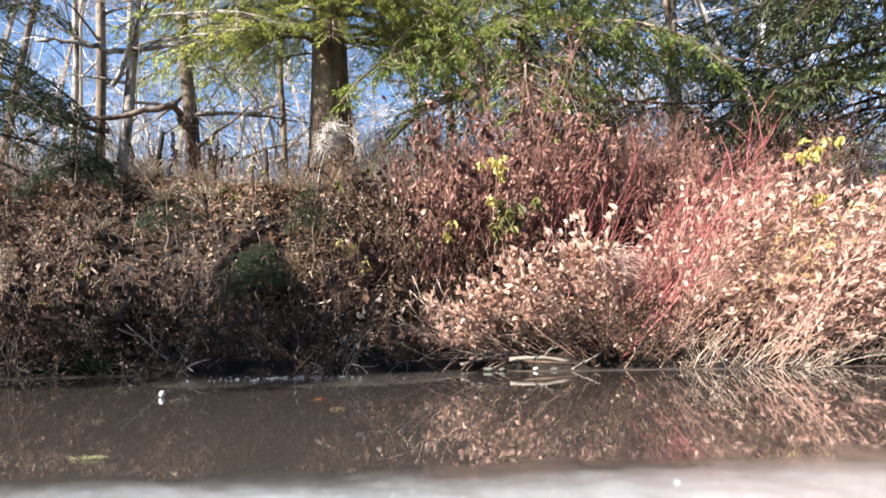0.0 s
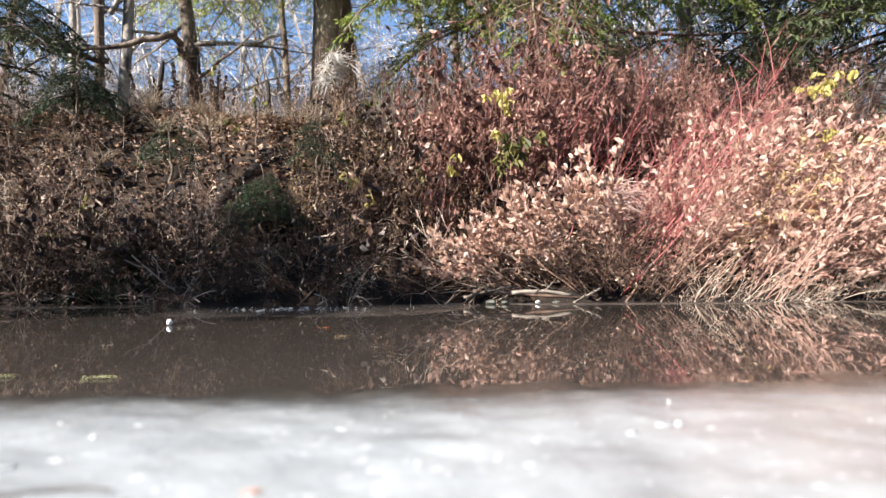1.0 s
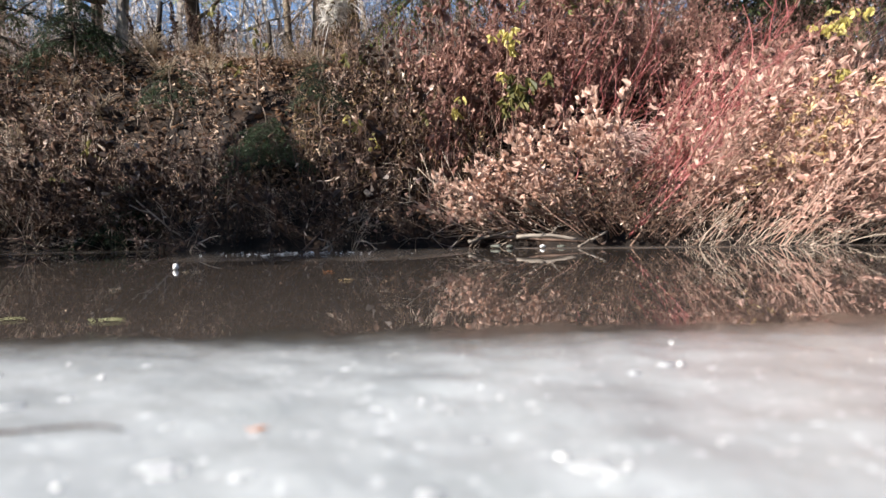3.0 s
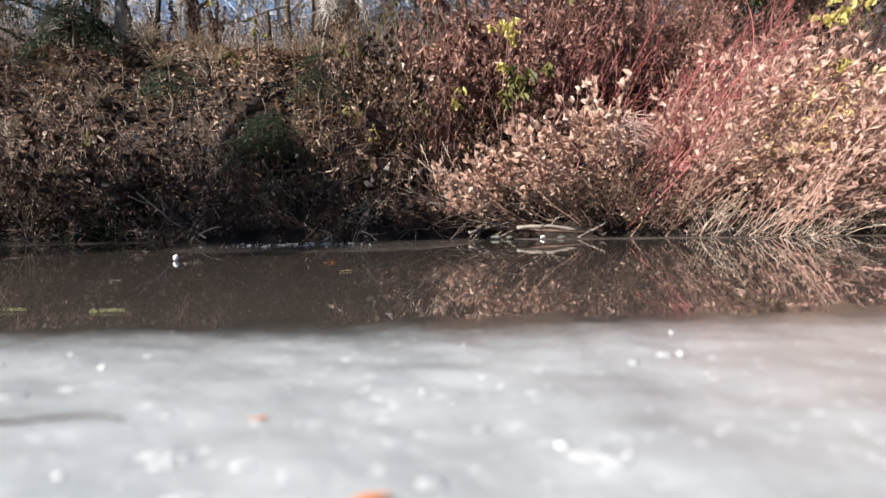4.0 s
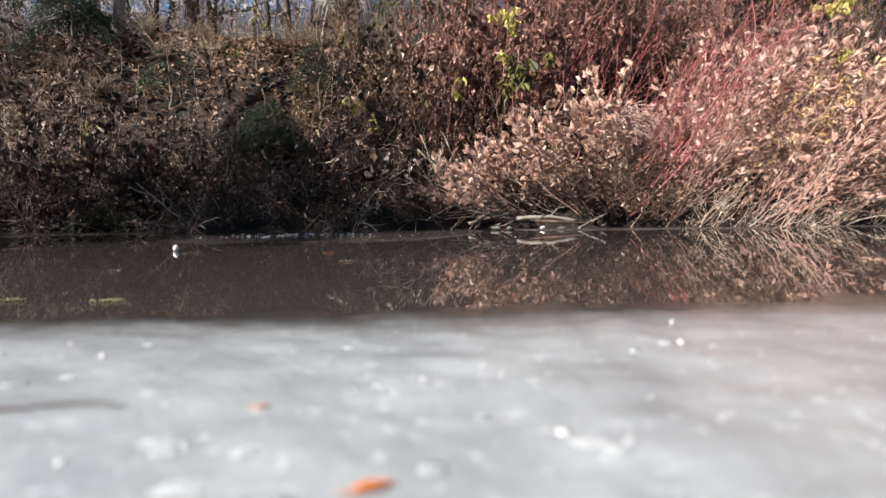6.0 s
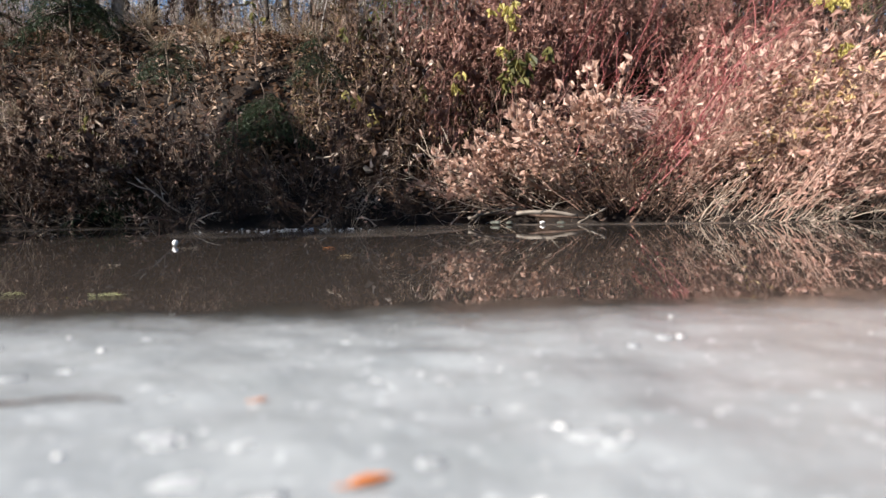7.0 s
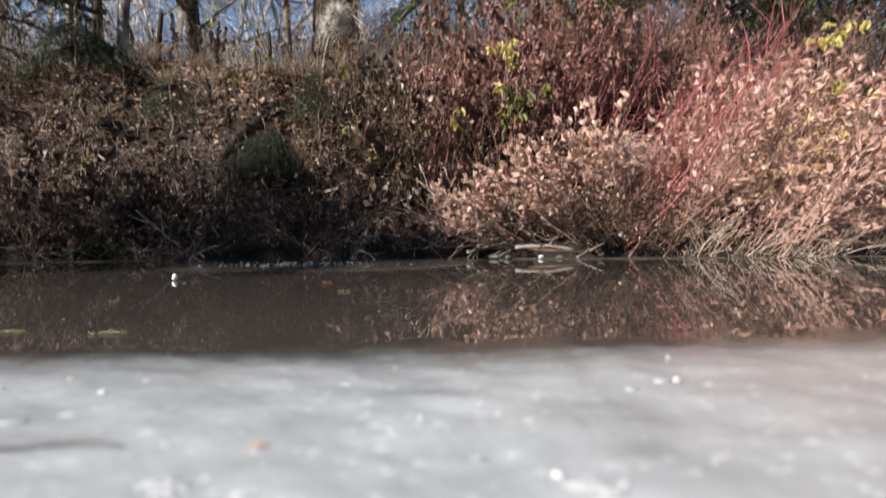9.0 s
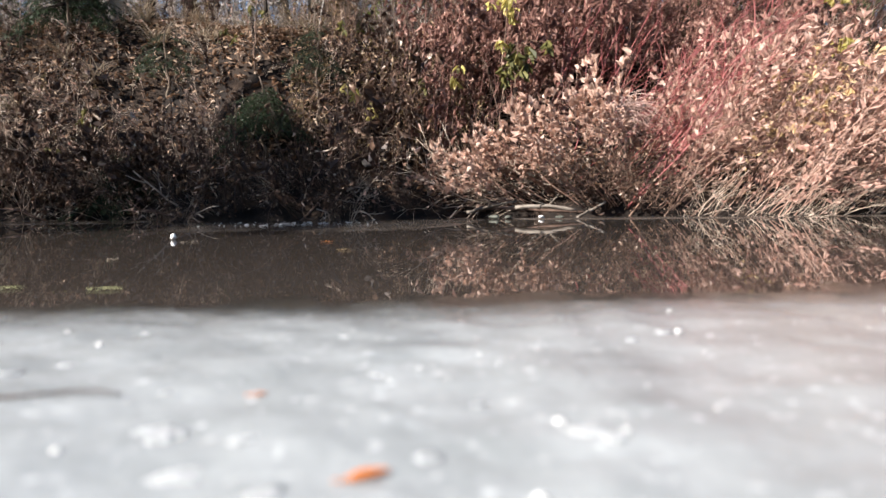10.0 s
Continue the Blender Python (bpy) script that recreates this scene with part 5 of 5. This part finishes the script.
def single_leaf(name, label, at, length, width, turn, mat, group, tilt=0.0):
    s = Shape()
    n = 8
    for i in range(n + 1):
        k = i / n
        w = width * 0.5 * math.sin(math.pi * k ** 0.8) ** 0.8
        z = (0.02 + tilt * 0.3) * length * math.sin(math.pi * k) + tilt * k * length
        s.v += [Vector(((k - 0.5) * length, w, z + w * (0.08 + tilt))), Vector(((k - 0.5) * length, 0, z)), Vector(((k - 0.5) * length, -w, z + w * (0.1 + tilt)))]
        if i:
            a, b = 3 * (i - 1), 3 * i
            s.f += [(a, a + 1, b + 1, b), (a + 1, a + 2, b + 2, b + 1)]
    k = Shape()
    k.tube([Vector((-length * 0.5, 0, 0)), Vector((-length * 0.6, 0.001, 0.0006)), Vector((-length * 0.7, 0.002, 0.0006))], [0.0006, 0.0005, 0.0005], 5)
    ob = thing(name, label, "leaf", group, at, turn)
    part("blade", s.mesh("blade", mat), ob)
    part("stalk", k.mesh("stalk", mat), ob)
    return ob


WZ = WATER_Z + 0.002
for x, y, ln, w, turn, mat, label in ((-0.5, 1.176, 0.046, 0.011, 6, M_LIME, "yellow-green narrow leaf floating on the water"), (-0.66, 1.2, 0.042, 0.009, 8, M_LIME, "yellow-green narrow leaf floating on the water"),
                                      (-0.241, 1.86, 0.03, 0.014, 10, M_GOLD, "tan leaf floating on the water"), (-0.722, 1.67, 0.024, 0.01, -6, M_STRAW, "straw-coloured leaf scrap floating on the water"),
                                      (-0.329, 2.165, 0.032, 0.014, 20, M_ORANGE, "orange leaf floating on the water"), (0.42, 1.45, 0.03, 0.012, -8, M_LITTER, "tan leaf floating on the water"),
                                      (-0.74, 2.214, 0.05, 0.008, 12, M_STRAW, "straw-coloured blade floating on the water")):
    single_leaf("floating_leaf", label, (x, y, WZ), ln, w, turn, mat, "leaves on the water", 0.0)
single_leaf("fallen_leaf", "curled orange leaf lying on the ice", (-0.047, 0.468, ice_z(-0.047, 0.468) + 0.0006), 0.023, 0.009, 24, M_ORANGE, "leaves on the ice", 0.08)
single_leaf("fallen_leaf", "small rusty leaf frozen onto the ice", (-0.134, 0.61, ice_z(-0.134, 0.61) + 0.0008), 0.012, 0.005, 25, M_ORANGE, "leaves on the ice", 0.04)
s = Shape()
pts = [Vector((-0.06 + 0.135 * i / 8, 0.006 * math.sin(i * 1.3) + 0.012 * i / 8, 0.0012 + 0.0005 * math.sin(i * 2))) for i in range(9)]
s.tube(pts, taper(9, 0.0015, 0.0006), 6)
ob = new("twig", s.mesh("twig", M_DARKTWIG, True))
ob.matrix_basis = pose(-0.295, 0.592, 0.0025)
tagged(ob, "dark brown twig lying on the ice", "twig")
# white crumbs standing for sun glints, and frosty lumps on the ice
r = random.Random(61)
crumbs = [lumpy("ice_crumb", M_WHITE, (0.0045, 0.004, 0.0016), i * 2.1, 0.9, 2) for i in range(4)]
spots = [(0.056, 0.548, 0.75), (0.089, 0.525, 0.5), (-0.316, 0.768, 0.7), (-0.212, 0.507, 0.6), (0.214, 0.804, 0.8), (-0.028, 0.674, 0.4), (0.03, 0.447, 0.7), (0.242, 0.913, 0.5), (-0.375, 0.825, 0.5), (0.032, 0.676, 0.4), (-0.155, 0.53, 0.4)]
spots += [(r.uniform(-0.6, 0.6), 0.36 + 0.5 * r.random(), 0.1 + 0.3 * r.random() ** 3) for _ in range(22)]
spots += [(r.uniform(-0.6, 0.6), 0.6 + 0.32 * r.random(), 0.12 + 0.22 * r.random()) for _ in range(34)]
for i, (x, y, k) in enumerate(spots):
    ob = new("ice_crumb", crumbs[i % 4])
    ob.matrix_basis = pose(x, y, ice_z(x, y) + 0.0008 * k, 0, 0, r.uniform(0, 360)) @ Matrix.Scale(k, 4)
    tagged(ob, "white crumb for a sun glint on the grey ice", "ice", "crumbs on the ice")
lumps = [lumpy("frost_lump", M_FROST, (0.015, 0.011, 0.0009), 7 + i * 2.3, 0.8, 3) for i in range(4)]
for i, (x, y, k) in enumerate(((-0.175, 0.54, 1.0), (-0.165, 0.525, 0.7), (-0.136, 0.474, 0.9), (-0.118, 0.523, 0.7), (0.072, 0.528, 0.8), (0.082, 0.517, 0.6), (-0.36, 0.64, 0.9), (-0.34, 0.67, 0.8), (-0.31, 0.7, 0.6), (-0.02, 0.49, 0.6), (-0.09, 0.45, 0.6), (0.01, 0.58, 0.5), (-0.2, 0.62, 0.5), (-0.06, 0.66, 0.5), (0.2, 0.8, 0.7), (0.16, 0.77, 0.6), (-0.3, 0.83, 0.5), (-0.42, 0.78, 0.6), (-0.1, 0.8, 0.5))):
    ob = new("frost_lump", lumps[i % 4])
    ob.matrix_basis = pose(x, y, ice_z(x, y) - 0.0001, 0, 0, r.uniform(0, 360)) @ Matrix.Scale(k, 4)
    tagged(ob, "low rounded lump of white frost on the ice", "ice", "frost lumps on the ice")


# ---- thin ice along the bank ----
def rim_ice(x0, x1, y0, y1, seed):
    """A ragged skin of thin wet ice by the bank."""
    r = random.Random(seed)
    nx, ny = 90, 12
    v, f = [], []
    for j in range(ny + 1):
        for i in range(nx + 1):
            k, q = i / nx, j / ny
            x = x0 + (x1 - x0) * k
            lo = y0 + 0.12 * noise.noise(Vector((x * 2.2, seed, 0))) + 0.04 * noise.noise(Vector((x * 9, seed, 4))) + (y1 - y0) * (2 * k - 1) ** 4 * 0.9
            y = lo + (y1 - lo) * q
            edge = min(q, 1 - q, k, 1 - k) * 8
            z = -0.0068 + 0.0065 * min(edge, 1) + 0.0018 * noise.noise(Vector((x * 30, y * 30, 1))) * min(edge, 1)
            v.append((x, y, z))
    w = nx + 1
    for j in range(ny):
        for i in range(nx):
            f.append((j * w + i, j * w + i + 1, (j + 1) * w + i + 1, (j + 1) * w + i))
    me = bpy.data.meshes.new("ice_rim")
    me.from_pydata(v, [], f)
    me.materials.append(M_RIM)
    me.shade_smooth()
    return tagged(new("ice_rim", me), "thin wet ice skin along the bank", "ice", kind="structure")


rim_ice(-1.35, 0.25, 2.75, 3.9, 3)
rim_ice(0.2, 3.2, 3.62, 3.95, 8)
rim_ice(-3.5, -1.4, 3.75, 4.25, 5)
# white crumbs modelled in place of the sun's sparkle on the thin ice
r = random.Random(71)
rim_glints = [lumpy("ice_crumb", M_WHITE, (0.007, 0.006, 0.0035), i * 1.7, 0.5, 1) for i in range(4)]
for i in range(120):
    x = r.gauss(-0.66, 0.17) if i < 90 else r.uniform(-1.15, -0.1)
    y = 3.12 + 0.4 * r.random() + 0.12 * (x + 0.7) ** 2
    ob = new("ice_crumb", rim_glints[i % 4])
    ob.matrix_basis = pose(x, y, 0.002, 0, 0, r.uniform(-25, 25)) @ Matrix.Diagonal((r.uniform(0.8, 2.8), 1, 0.6, 1)) @ Matrix.Scale(0.19 + 0.45 * r.random() ** 3 + (0.12 if i < 60 else 0), 4)
    tagged(ob, "white crumb for a sun glint on the thin ice by the bank", "ice", "crumbs on the thin ice")
